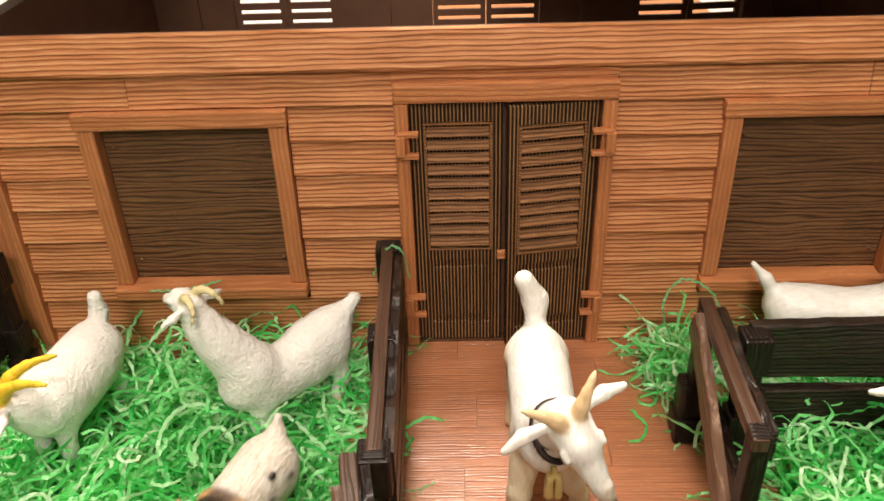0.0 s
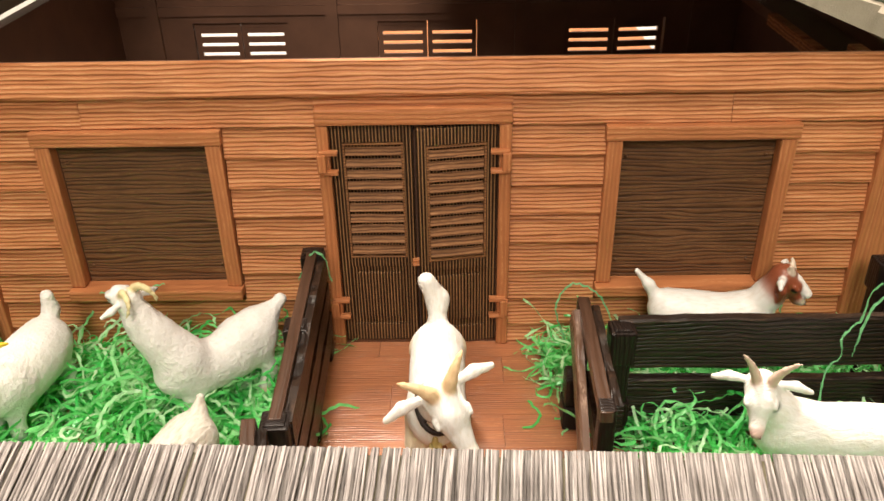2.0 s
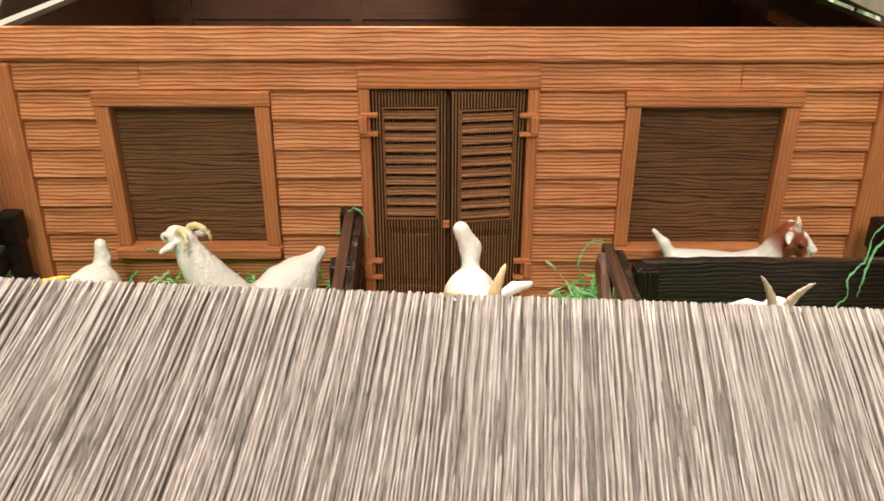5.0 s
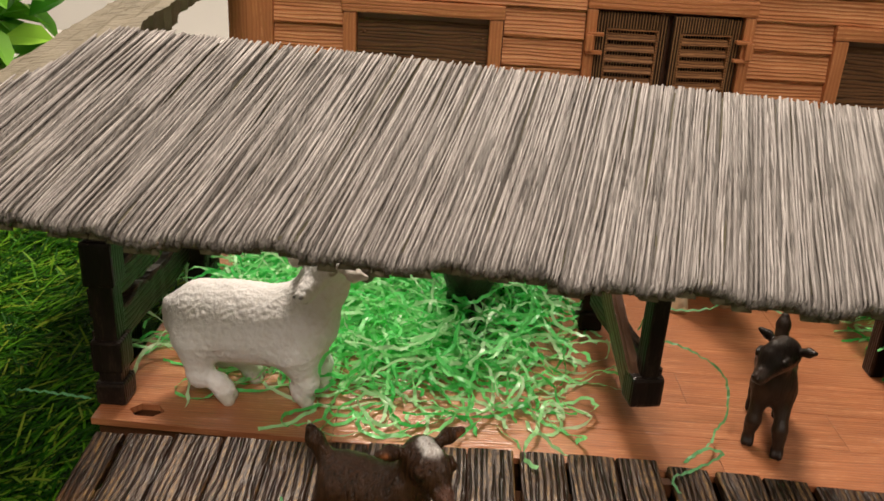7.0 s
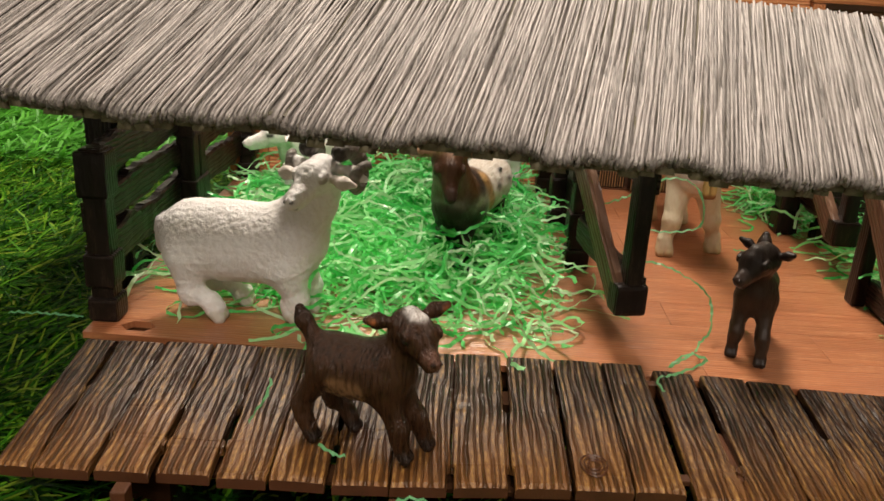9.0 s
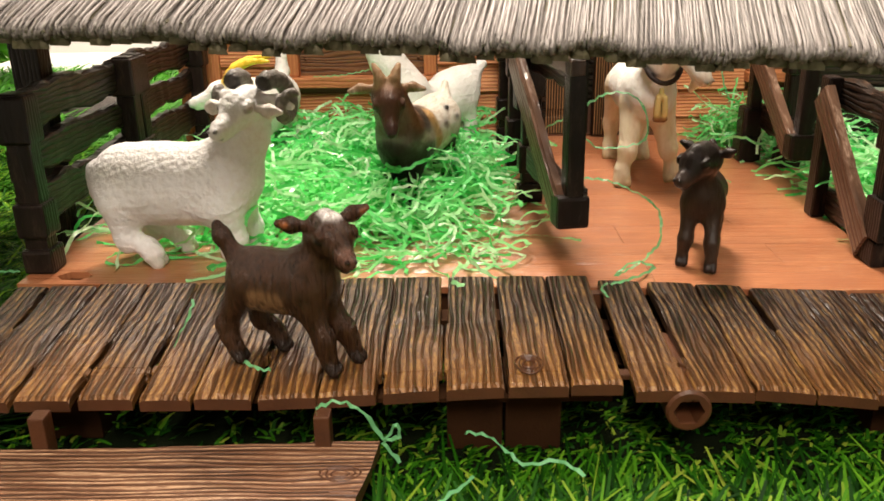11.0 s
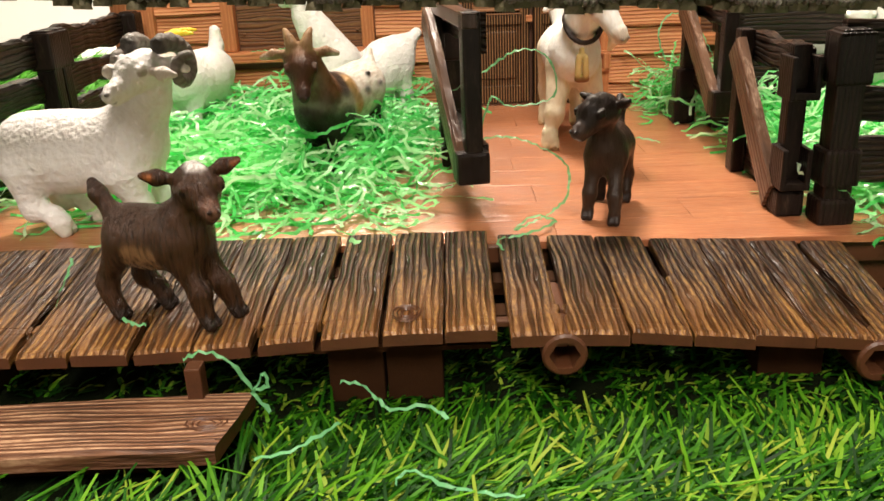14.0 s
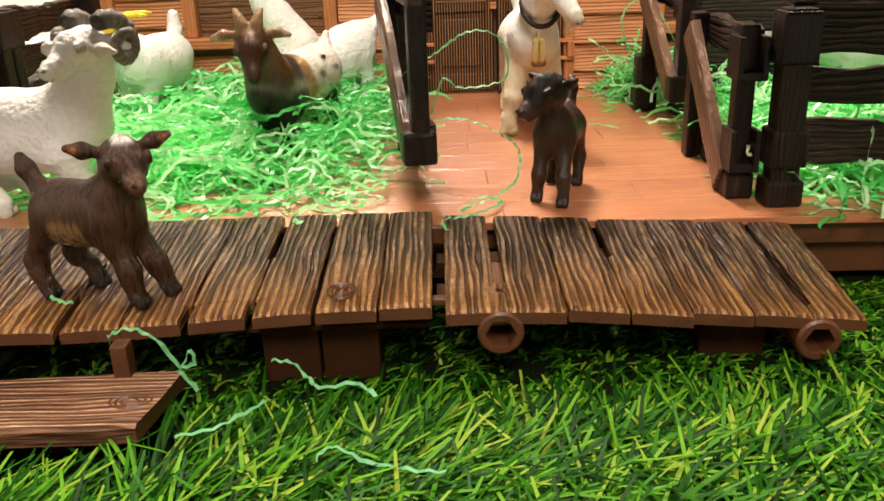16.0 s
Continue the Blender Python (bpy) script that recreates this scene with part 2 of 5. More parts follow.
def reed_material(name, light, dark, deep):
    m, nt, bsdf = nodes_of(name)
    info = nt.nodes.new("ShaderNodeObjectInfo")
    vec = coords(nt, (0.06, 1, 1))
    streak = noise_tex(nt, vec, 1400, 4, 0.65)
    blotch = noise_tex(nt, coords(nt, (1, 1, 1), shift=False), 25, 3)
    geo = nt.nodes.new("ShaderNodeNewGeometry")
    both = nt.nodes.new("ShaderNodeMath")
    link(nt, info.outputs["Random"], both.inputs[0])
    link(nt, geo.outputs["Random Per Island"], both.inputs[1])
    one = nt.nodes.new("ShaderNodeMath")
    one.operation = "FRACT"
    link(nt, both.outputs[0], one.inputs[0])
    a = mix_color(nt, one.outputs[0], light, dark)
    a = mix_color(nt, ramp(nt, streak, 0.35, 0.62), deep, a)
    b = mix_color(nt, ramp(nt, blotch, 0.5, 0.8), a, tuple(0.7 * v for v in light))
    link(nt, b, bsdf.inputs["Base Color"])
    bump(nt, bsdf, streak, 0.7, 0.0005)
    bsdf.inputs["Roughness"].default_value = 0.5
    return m


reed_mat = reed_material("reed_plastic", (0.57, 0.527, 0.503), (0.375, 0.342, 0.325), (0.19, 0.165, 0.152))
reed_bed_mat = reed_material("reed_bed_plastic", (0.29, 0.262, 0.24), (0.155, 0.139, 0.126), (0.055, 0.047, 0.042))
thatch_back_mat = speckled("thatch_backing", (0.15, 0.13, 0.07), (0.05, 0.043, 0.025), 80, 0.6, 0.0008)
tan_thatch_mat = wood("tan_thatch", (0.26, 0.225, 0.165), (0.12, 0.1, 0.07), (0.3, 0.265, 0.2), "x", "y", 0.0035, 0.6, 0.0006, 0.3, 2.5, 0.4, shift=False, stretch=0.1)


def leafy(name, colors, rough=0.45, translucent=0.35, shine=0.4):
    """Thin plastic blades: colour varied blade by blade, with light passing through."""
    m, nt, bsdf = nodes_of(name)
    geo = nt.nodes.new("ShaderNodeNewGeometry")
    n = nt.nodes.new("ShaderNodeValToRGB")
    n.color_ramp.elements[0].color = (*colors[0], 1)
    n.color_ramp.elements[1].color = (*colors[-1], 1)
    for i, c in enumerate(colors[1:-1]):
        e = n.color_ramp.elements.new((i + 1) / (len(colors) - 1))
        e.color = (*c, 1)
    link(nt, geo.outputs["Random Per Island"], n.inputs[0])
    link(nt, n.outputs[0], bsdf.inputs["Base Color"])
    bsdf.inputs["Roughness"].default_value = rough
    bsdf.inputs["Specular IOR Level"].default_value = shine
    tr = nt.nodes.new("ShaderNodeBsdfTranslucent")
    link(nt, n.outputs[0], tr.inputs["Color"])
    mx = nt.nodes.new("ShaderNodeMixShader")
    mx.inputs[0].default_value = translucent
    link(nt, bsdf.outputs[0], mx.inputs[1])
    link(nt, tr.outputs[0], mx.inputs[2])
    out = nt.nodes["Material Output"]
    link(nt, mx.outputs[0], out.inputs["Surface"])
    return m


shred_mat = leafy("green_shred_paper", [(0.06, 0.56, 0.11), (0.18, 0.8, 0.23), (0.38, 0.9, 0.38), (0.76, 0.97, 0.68)], 0.28, 0.4, 0.55)
turf_mat = leafy("turf_blades", [(0.004, 0.022, 0.002), (0.006, 0.04, 0.002), (0.01, 0.062, 0.002), (0.02, 0.1, 0.004), (0.042, 0.16, 0.006), (0.1, 0.26, 0.012), (0.22, 0.29, 0.03)], 0.45, 0.22, 0.06)
strand_mat = leafy("green_strand_paper", [(0.06, 0.36, 0.1), (0.12, 0.46, 0.17), (0.2, 0.54, 0.25)], 0.4, 0.4)
turf_far_mat = leafy("turf_tufts", [(0.04, 0.2, 0.015), (0.07, 0.3, 0.02), (0.1, 0.36, 0.03)], 0.5, 0.3)
plant_mat = leafy("plant_leaves", [(0.05, 0.22, 0.02), (0.16, 0.45, 0.04), (0.3, 0.55, 0.06)], 0.4, 0.3)
pale_plant_mat = leafy("pale_plant_leaves", [(0.1, 0.25, 0.08), (0.35, 0.5, 0.3), (0.7, 0.75, 0.65)], 0.4, 0.3)


def figure_material(name, rough, bump_scale, depth, squash=(1, 1, 1), spots=0.0, coat=0.15, pit=(0.86, 0.83, 0.78), shine=0.3):
    """Painted plastic: the paint is stored on the mesh, with fine moulded relief."""
    m, nt, bsdf = nodes_of(name)
    col = nt.nodes.new("ShaderNodeAttribute")
    col.attribute_name = "paint"
    vec = coords(nt, squash, shift=False)
    n1 = noise_tex(nt, vec, bump_scale, 4, 0.6)
    n2 = noise_tex(nt, coords(nt, (1, 1, 1), shift=False), 120, 3)
    shade = mix_color(nt, ramp(nt, n1, 0.25, 0.55), pit, (1.0, 1.0, 1.0))
    c = mix_color(nt, 1.0, col.outputs["Color"], shade, "MULTIPLY")
    c = mix_color(nt, ramp(nt, n2, 0.5, 0.9), c, mix_color(nt, 0.2, c, (0.6, 0.5, 0.4), "MULTIPLY"))
    link(nt, c, bsdf.inputs["Base Color"])
    bump(nt, bsdf, n1, 0.8, depth)
    bsdf.inputs["Roughness"].default_value = rough
    bsdf.inputs["Specular IOR Level"].default_value = shine
    bsdf.inputs["Coat Weight"].default_value = coat
    bsdf.inputs["Coat Roughness"].default_value = 0.26
    return m


wool_paint = figure_material("wool_figure_paint", 0.6, 430, 0.0013, pit=(0.92, 0.9, 0.87))
hair_paint = figure_material("hair_figure_paint", 0.36, 560, 0.0012, (0.3, 1, 0.4), 0, 0.0, (0.7, 0.62, 0.52))
coat_paint = figure_material("coat_figure_paint", 0.5, 560, 0.001, (0.3, 1, 0.4), 0, 0.0, (0.9, 0.86, 0.79))
fur_paint = figure_material("fur_figure_paint", 0.24, 700, 0.0026, (1, 1, 0.14), 0, 0.0, (0.28, 0.22, 0.18), 0.4)
satin_paint = figure_material("satin_figure_paint", 0.42, 620, 0.0008, (0.4, 1, 0.3), 0, 0.0, (0.6, 0.5, 0.42), 0.26)
sleek_paint = figure_material("sleek_figure_paint", 0.32, 500, 0.0004, (0.3, 1, 0.4), 0, 0.0, (0.86, 0.83, 0.78), 0.45)

# ---- room shell ----
shell = thing("room", label="off-white back wall and added unseen walls darkened to cut bounced light", category="room", kind="structure")
part("wall", boxed(-18, 18, 9.0, 9.4, -8, 24), wall_mat, shell)
part("wall", boxed(-18, 18, -20.4, -20.0, -8, 24), low_bounce_wall_mat, shell)
part("wall", boxed(-18.4, -18, -20.4, 9.4, -8, 24), low_bounce_wall_mat, shell)
part("wall", boxed(18, 18.4, -20.4, 9.4, -8, 24), low_bounce_wall_mat, shell)
part("ceiling", boxed(-18.4, 18.4, -20.4, 9.4, 24, 24.4), wall_mat, shell)
table = part("table_top", boxed(-18, 18, -20, 9, -0.6, -0.36), wall_mat)
tagged(table, "plain white table top under the artificial turf", "table", kind="structure")

# ---- turf ----
GROUND = -0.3


def blades(name, region, count, height, width, material, seed, keep=None, bend=2.0, thin=None):
    """Turf as tufts of thin bent blades with blunt tips, three quads a blade."""
    r = np.random.default_rng(seed)
    x0, x1, y0, y1 = region
    tufts = count // 8
    x, y = np.repeat(r.uniform(x0, x1, tufts), 8), np.repeat(r.uniform(y0, y1, tufts), 8)
    ang = np.repeat(r.normal(0.3, 0.8, tufts), 8) + r.normal(0, 0.55, tufts * 8)
    x, y = x + r.normal(0, 0.012, len(x)), y + r.normal(0, 0.012, len(x))
    if keep is not None:
        ok = keep(x, y)
        x, y, ang = x[ok], y[ok], ang[ok]
    n = len(x)
    lean = r.uniform(0.6, bend, n)
    hgt = height * r.uniform(0.4, 1.2, n)
    if thin is not None:
        hgt = hgt * thin(x, y)
    dx, dy = np.cos(ang), np.sin(ang)
    face = ang + r.normal(np.pi / 2, 0.5, n)
    wx, wy = np.cos(face), np.sin(face)
    verts = np.zeros((n, 8, 3))
    for k, (u, w) in enumerate(((0, 0.9), (0.4, 1.0), (0.75, 0.9), (1.0, 0.55))):
        cx, cy = x + dx * hgt * lean * u ** 1.7 * 1.3, y + dy * hgt * lean * u ** 1.7 * 1.3
        cz = GROUND + hgt * u * (1 - 0.3 * lean * u)
        for side in (0, 1):
            verts[:, 2 * k + side] = np.stack([cx + (side - 0.5) * width * w * wx, cy + (side - 0.5) * width * w * wy, cz], 1)
    base = (np.arange(n) * 8)[:, None]
    quads = np.concatenate([base + np.array([0, 1, 3, 2]) + 2 * k for k in range(3)])
    me = bpy.data.meshes.new(name)
    me.from_pydata((verts.reshape(-1, 3) * S).tolist(), [], quads.tolist())
    me.materials.append(material)
    return new(name, me)


def bare(x, y):
    """Turf grows where neither the barn base nor the step stands; thinned by the walkway to imitate shade."""
    base = (x > -2.8) & (x < 2.8) & (y > -2.75) & (y < 3.1)
    board = (x > -2.8) & (x < -1.2) & (y > -4.32) & (y < -3.7)
    shaded = (x > -2.7) & (x < 1.0) & (y > -3.8) & (np.mod(np.sin(x * 912.3 + y * 311.7) * 4375.8, 1.0) > 0.3)
    return ~(base | board | shaded)


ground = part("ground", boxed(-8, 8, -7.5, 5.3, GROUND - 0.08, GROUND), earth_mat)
tagged(ground, "dark green backing sheet of artificial turf, blackened to deepen shade", "ground", kind="structure")
# Blades shrink near the walkway so the dark backing shows as its shade.
tagged(blades("grass", (-1.7, 1.9, -5.2, -2.9), 46000, 0.185, 0.0135, turf_mat, 3, bare, 2.2, thin=lambda x, y: np.clip((-3.66 - y) / 0.45, 0.16, 1)), "glossy green artificial grass blades in front of the walkway", "grass", kind="stuff")
tagged(blades("grass", (-6.5, -1.7, -5.4, 0.6), 60000, 0.2, 0.0155, turf_mat, 4, bare, 2.2, thin=lambda x, y: np.where((x > -2.75) & (y < -2.7), np.clip((-3.66 - y) / 0.45, 0.16, 1), 1)), "green artificial grass beside the barn base", "grass", kind="stuff")
tagged(blades("grass", (-8, -2.4, 0.6, 5.2), 22000, 0.26, 0.03, turf_far_mat, 5, bare), "soft green artificial turf behind the barn", "grass", kind="stuff")
tagged(blades("grass", (1.9, 7.5, -5.0, 5.0), 26000, 0.2, 0.028, turf_far_mat, 6, bare), "green artificial turf along the far side of the barn", "grass", kind="stuff")

# ---- barn ----
barn = thing("barn", label="brown plastic toy barn with plank siding, two shuttered windows and an open gable", category="barn", kind="structure")
COURSES = [(1.655, 1.845), (1.473, 1.655), (1.283, 1.473), (1.093, 1.283), (0.905, 1.093), (0.712, 0.905), (0.515, 0.712), (0.318, 0.515), (0.125, 0.318), (0.0, 0.125)]
core = bmesh.new()
for x0, x1, z0, z1 in ((-2.75, -2.06, 0, 1.82), (2.06, 2.75, 0, 1.82), (-1.17, -0.48, 0, 1.82), (0.48, 1.17, 0, 1.82), (-2.06, -1.17, 0, 0.43), (-2.06, -1.17, 1.345, 1.82),
                       (1.17, 2.06, 0, 0.43), (1.17, 2.06, 1.345, 1.82), (-0.48, 0.48, 1.5, 1.82)):
    box(core, x0, x1, 0.06, 0.16, z0, z1)
wall_front = part("wall_front", core, dark_wood_mat, barn)


def siding_board(x0, x1, z0, z1, lap):
    """A lapped board: its lower edge stands proud of the one below."""
    bm = bmesh.new()
    n = max(2, int((x1 - x0) / 0.12))
    r = random.Random(int(x0 * 977 + z0 * 3511))
    rows = []
    for i in range(n + 1):
        x = x0 + (x1 - x0) * i / n
        j = r.uniform(-0.004, 0.004)
        rows.append([bm.verts.new(p) for p in ((x, 0.062, z0 + j), (x, 0.008 - lap, z0 + j), (x, 0.001 - lap, z0 + 0.01 + j), (x, 0.03, z1 - 0.004), (x, 0.062, z1))])
    for a, b in zip(rows, rows[1:]):
        for k in range(4):
            bm.faces.new((a[k], a[k + 1], b[k + 1], b[k]))
    bm.faces.new(rows[0])
    bm.faces.new(rows[-1])
    return bm


for i, (z0, z1) in enumerate(COURSES):
    if i == 0:
        spans = ((-2.68, 2.68),)
    elif i == 1:
        spans = ((-2.68, -1.86), (-1.857, -0.552), (0.552, 1.756), (1.76, 2.68))
    elif i < 8:
        spans = ((-2.68, -2.147), (-1.083, -0.552), (0.552, 1.083), (2.147, 2.68))
    else:
        spans = ((-2.68, -0.552), (0.552, 2.68))
    for x0, x1 in spans:
        part("board", siding_board(x0, x1, z0, z1, 0.016 if i == 0 else 0.0), siding_mat, wall_front)
part("board", boxed(-0.552, 0.552, 0.02, 0.06, 1.594, 1.653), siding_mat, wall_front)

for side in (-1, 1):
    bm = bmesh.new()
    xs = sorted((side * 2.66, side * 2.92))
    box(bm, xs[0], xs[1], -0.02, 0.25, -0.05, 1.8, 0.03)
    xs = sorted((side * 2.615, side * 2.67))
    box(bm, xs[0], xs[1], -0.03, 0.06, 0.0, 1.64, 0.012)
    part("corner_post", bm, trim_z_mat, barn)

# side and back walls, with a dark inside
for side in (-1, 1):
    xs = sorted((side * 2.72, side * 2.82))
    part("side_wall", boxed(xs[0], xs[1], 0.25, 3.1, 0.0, 1.78), dark_wood_mat, barn)

part("wall_plate", boxed(2.44, 2.72, 0.25, 2.95, 1.62, 1.7, bevel=0.01), dark_wood_mat, barn)
part("batten", boxed(2.36, 2.43, 0.25, 1.35, 1.65, 1.73, bevel=0.01), siding_mat, barn, "orange batten along the wall plate inside the barn")
part("batten", boxed(2.5, 2.58, 0.17, 0.42, 1.72, 1.785, bevel=0.01), siding_mat, barn)

back_wall = bmesh.new()
OPENINGS = ((-2.07, -1.23), (-0.44, 0.44), (1.21, 2.09))
xs = [-2.72] + [v for o in OPENINGS for v in o] + [2.72]
for x0, x1 in zip(xs[::2], xs[1::2]):
    box(back_wall, x0, x1, 2.98, 3.08, 0, 1.78)
for x0, x1 in OPENINGS:
    box(back_wall, x0, x1, 2.98, 3.08, 0, 0.7)
    box(back_wall, x0, x1, 2.98, 3.08, 1.29, 1.78)
gable = [back_wall.verts.new(p) for p in ((-2.72, 2.985, 1.78), (2.72, 2.985, 1.78), (-1.0, 2.985, 4.6))]
gable += [back_wall.verts.new((v.co.x, 3.075, v.co.z)) for v in gable]
for f in ((0, 1, 2), (5, 4, 3), (0, 3, 4, 1), (1, 4, 5, 2), (2, 5, 3, 0)):
    back_wall.faces.new([gable[k] for k in f])
for x in (-2.4, -0.83, 0.82, 2.35):
    box(back_wall, x - 0.05, x + 0.05, 2.94, 2.985, 0, 2.0)
box(back_wall, -2.72, 2.72, 2.955, 2.982, 1.36, 1.44)
part("back_wall", back_wall, dark_wood_mat, barn)


def shutter(x0, x1, z0, z1, y, turn=0.0):
    ob = thing("back_shutter")
    ob.parent = barn
    ob.matrix_basis = at(x0, y, z0, 0, 0, turn)
    w, h = x1 - x0, z1 - z0
    bm = bmesh.new()
    for a, b, c, d in ((0, 0.04, 0, h), (w - 0.04, w, 0, h), (0.04, w - 0.04, 0, 0.04), (0.04, w - 0.04, h - 0.04, h)):
        box(bm, a, b, 0, 0.04, c, d)
    part("shutter_frame", bm, dark_wood_mat, ob)
    z = 0.06
    while z < h - 0.06:
        part("slat", boxed(0.04, w - 0.04, 0.005, 0.035, z, z + 0.052), dark_wood_mat, ob)
        z += 0.0855


for x0, x1 in OPENINGS:
    xm = (x0 + x1) / 2
    shutter(x0 + 0.005, xm - 0.004, 0.705, 1.285, 3.01)
    shutter(xm + 0.004, x1 - 0.005, 0.705, 1.285, 3.01, 4.0 if x0 == 1.21 else 0.0)
# Added slab, laid flat to catch light and show orange through the slats.
part("rear_floor", boxed(-0.8, 2.75, 3.5, 8.0, -0.22, 0.1, bevel=0.02), trim_x_mat, barn, "orange-brown slab added behind the barn to show through the back shutters")


def roof_panel(xa, za, xb, zb, y0, y1, thick, seed):
    """A thatched slab from the eave (xa, za) to the ridge (xb, zb), laid in shallow overlapping courses."""
    r = random.Random(seed)
    bm = bmesh.new()
    d = Vector((xb - xa, 0, zb - za))
    n = Vector((-d.z, 0, d.x)).normalized() * (1 if d.x > 0 else -1)
    steps = 9
    for i in range(steps):
        a = Vector((xa, 0, za)) + d * (i / steps)
        b = Vector((xa, 0, za)) + d * ((i + 1) / steps)
        ta, tb = thick + 0.035, thick
        m = 14
        last = None
        for k in range(m + 1):
            y = y0 + (y1 - y0) * k / m
            j = r.uniform(-0.02, 0.02)
            e = r.uniform(-0.02, 0.02) if k in (0, m) else 0
            ring = [bm.verts.new(p) for p in ((a.x, y + e, a.z), (b.x, y + e, b.z), (b.x + n.x * tb, y + e, b.z + n.z * tb),
                                              (a.x + n.x * ta + d.x * j * 0.3, y + e, a.z + n.z * ta + d.z * j * 0.3))]
            if last:
                for q in range(4):
                    bm.faces.new((last[q], last[(q + 1) % 4], ring[(q + 1) % 4], ring[q]))
            else:
                bm.faces.new(ring)
            last = ring
        bm.faces.new(last)
    return bm


# Left slope is unseen, added to keep light out of the barn.
part("roof_slope", roof_panel(-2.8, 1.82, -1.0, 5.2, 0.3, 3.2, 0.1, 1), roof_grey_mat, barn, "weathered grey thatch slope of the barn roof, mostly unseen, shading the inside")
part("roof_slope", roof_panel(2.66, 1.86, -0.1, 3.0, -0.05, 3.2, 0.1, 2), roof_grey_mat, barn, "weathered grey thatch slope of the barn roof, mostly unseen, shading the inside")
part("eave_board", roof_panel(3.1, 1.8, 1.2, 2.75, 0.5, 3.2, 0.12, 3), roof_grey_mat, barn)

# ---- barn floor ----
deck = thing("floor", label="orange-brown plastic plank floor of the pens", category="floor", kind="structure")


def taper(bm):
    """The floor's front edge runs slightly askew to the wall."""
    for v in bm.verts:
        if v.co.y < 0:
            v.co.y *= (2.862 + 0.0415 * v.co.x) / 2.862
    return bm


bm = bmesh.new()
HOLE = [(-2.59 + 0.078 * math.cos(k * math.pi / 3), -2.765 + 0.052 * math.sin(k * math.pi / 3)) for k in range(6)]
box(bm, -2.78, -2.669, -2.83, 0.06, -0.12, -0.012)
box(bm, -2.511, 2.8, -2.83, 0.06, -0.12, -0.012)
box(bm, -2.669, -2.511, -2.83, -2.818, -0.12, -0.012)
box(bm, -2.669, -2.511, -2.712, 0.06, -0.12, -0.012)
box(bm, -2.7, 2.74, -2.79, 3.0, -0.26, -0.12)
box(bm, -2.72, 2.72, 0.06, 3.0, -0.12, -0.02)
part("floor_base", taper(bm), deck_side_mat, deck)
def holed_board(x0, x1, y0, y1):
    """The corner board, with the hexagonal peg hole cut through it."""
    bm = bmesh.new()
    loops = []
    for ring in ([(x0, y0), (x1, y0), (x1, y1), (x0, y1)], HOLE):
        vs = [bm.verts.new((px, py, 0.0)) for px, py in ring]
        loops += [bm.edges.new((p, q)) for p, q in zip(vs, vs[1:] + vs[:1])]
    bmesh.ops.triangle_fill(bm, use_beauty=True, edges=loops, normal=(0, 0, 1))
    inside = [f for f in bm.faces if math.hypot((f.calc_center_median().x + 2.59) / 0.07, (f.calc_center_median().y + 2.765) / 0.046) < 0.8]
    bmesh.ops.delete(bm, geom=inside, context="FACES_ONLY")
    out = bmesh.ops.extrude_face_region(bm, geom=list(bm.faces))
    bmesh.ops.translate(bm, verts=[v for v in out["geom"] if isinstance(v, bmesh.types.BMVert)], vec=(0, 0, -0.03))
    bmesh.ops.recalc_face_normals(bm, faces=bm.faces)
    return bm


r = random.Random(5)
y = -2.862
row = 0
while y < 0.03:
    w = 0.27 if y + 0.27 < 0.02 else 0.055 - y
    cuts = [-2.8] + [c + (0.35 if row % 2 else -0.3) + r.uniform(-0.1, 0.1) for c in (-1.5, 0.1, 1.4)] + [2.8]
    for a, b in zip(cuts, cuts[1:]):
        if not row and a == -2.8:
            part("floorboard", taper(holed_board(a + 0.001, b - 0.001, y + 0.001, y + w - 0.001)), floor_mat, deck, "floorboard with a hexagonal hole")
            continue
        part("floorboard", taper(boxed(a + 0.001, b - 0.001, y + 0.001, y + w - 0.001, -0.03, r.uniform(-0.001, 0.0), bevel=0.0015)), floor_mat, deck)
    y += w
    row += 1

# ---- windows ----


def window(name, xc):
    ob = thing(name, (xc, 0, 0), label="barn window with orange-brown frame closed by a dark wooden shutter panel", category="window", kind="structure")
    bm = boxed(-0.46, 0.46, 0.07, 0.11, 0.42, 1.38)
    part("panel", bm, panel_mat, ob, "dark brown wood-grained panel")
    bm = bmesh.new()
    for x in (-0.4, 0.4):
        for z in (0.56, 1.25):
            bmesh.ops.create_uvsphere(bm, u_segments=8, v_segments=5, radius=0.012, matrix=Matrix.Translation((x, 0.07, z)))
    part("pins", bm, panel_mat, ob)
    part("frame_top", boxed(-0.54, 0.54, -0.035, 0.065, 1.383, 1.473, bevel=0.012), trim_x_mat, ob)
    for sgn in (-1, 1):
        a, b = sorted((sgn * 0.44, sgn * 0.53))
        part("frame_side", boxed(a, b, -0.027, 0.066, 0.45, 1.381, bevel=0.012), trim_z_mat, ob)
    part("sill", boxed(-0.535, 0.535, -0.075, 0.066, 0.375, 0.448, bevel=0.012), trim_x_mat, ob)


window("window_1", -1.62)
window("window_2", 1.61)

# ---- double door ----
door = thing("door_1", label="dark brown louvred double door, one leaf slightly ajar, in an orange-brown frame", category="door", kind="structure")
part("frame_top", boxed(-0.55, 0.55, -0.04, 0.07, 1.495, 1.594, bevel=0.014), trim_x_mat, door)
for sgn in (-1, 1):
    a, b = sorted((sgn * 0.478, sgn * 0.548))
    part("frame_side", boxed(a, b, -0.032, 0.07, 0.0, 1.493, bevel=0.012), trim_z_mat, door)
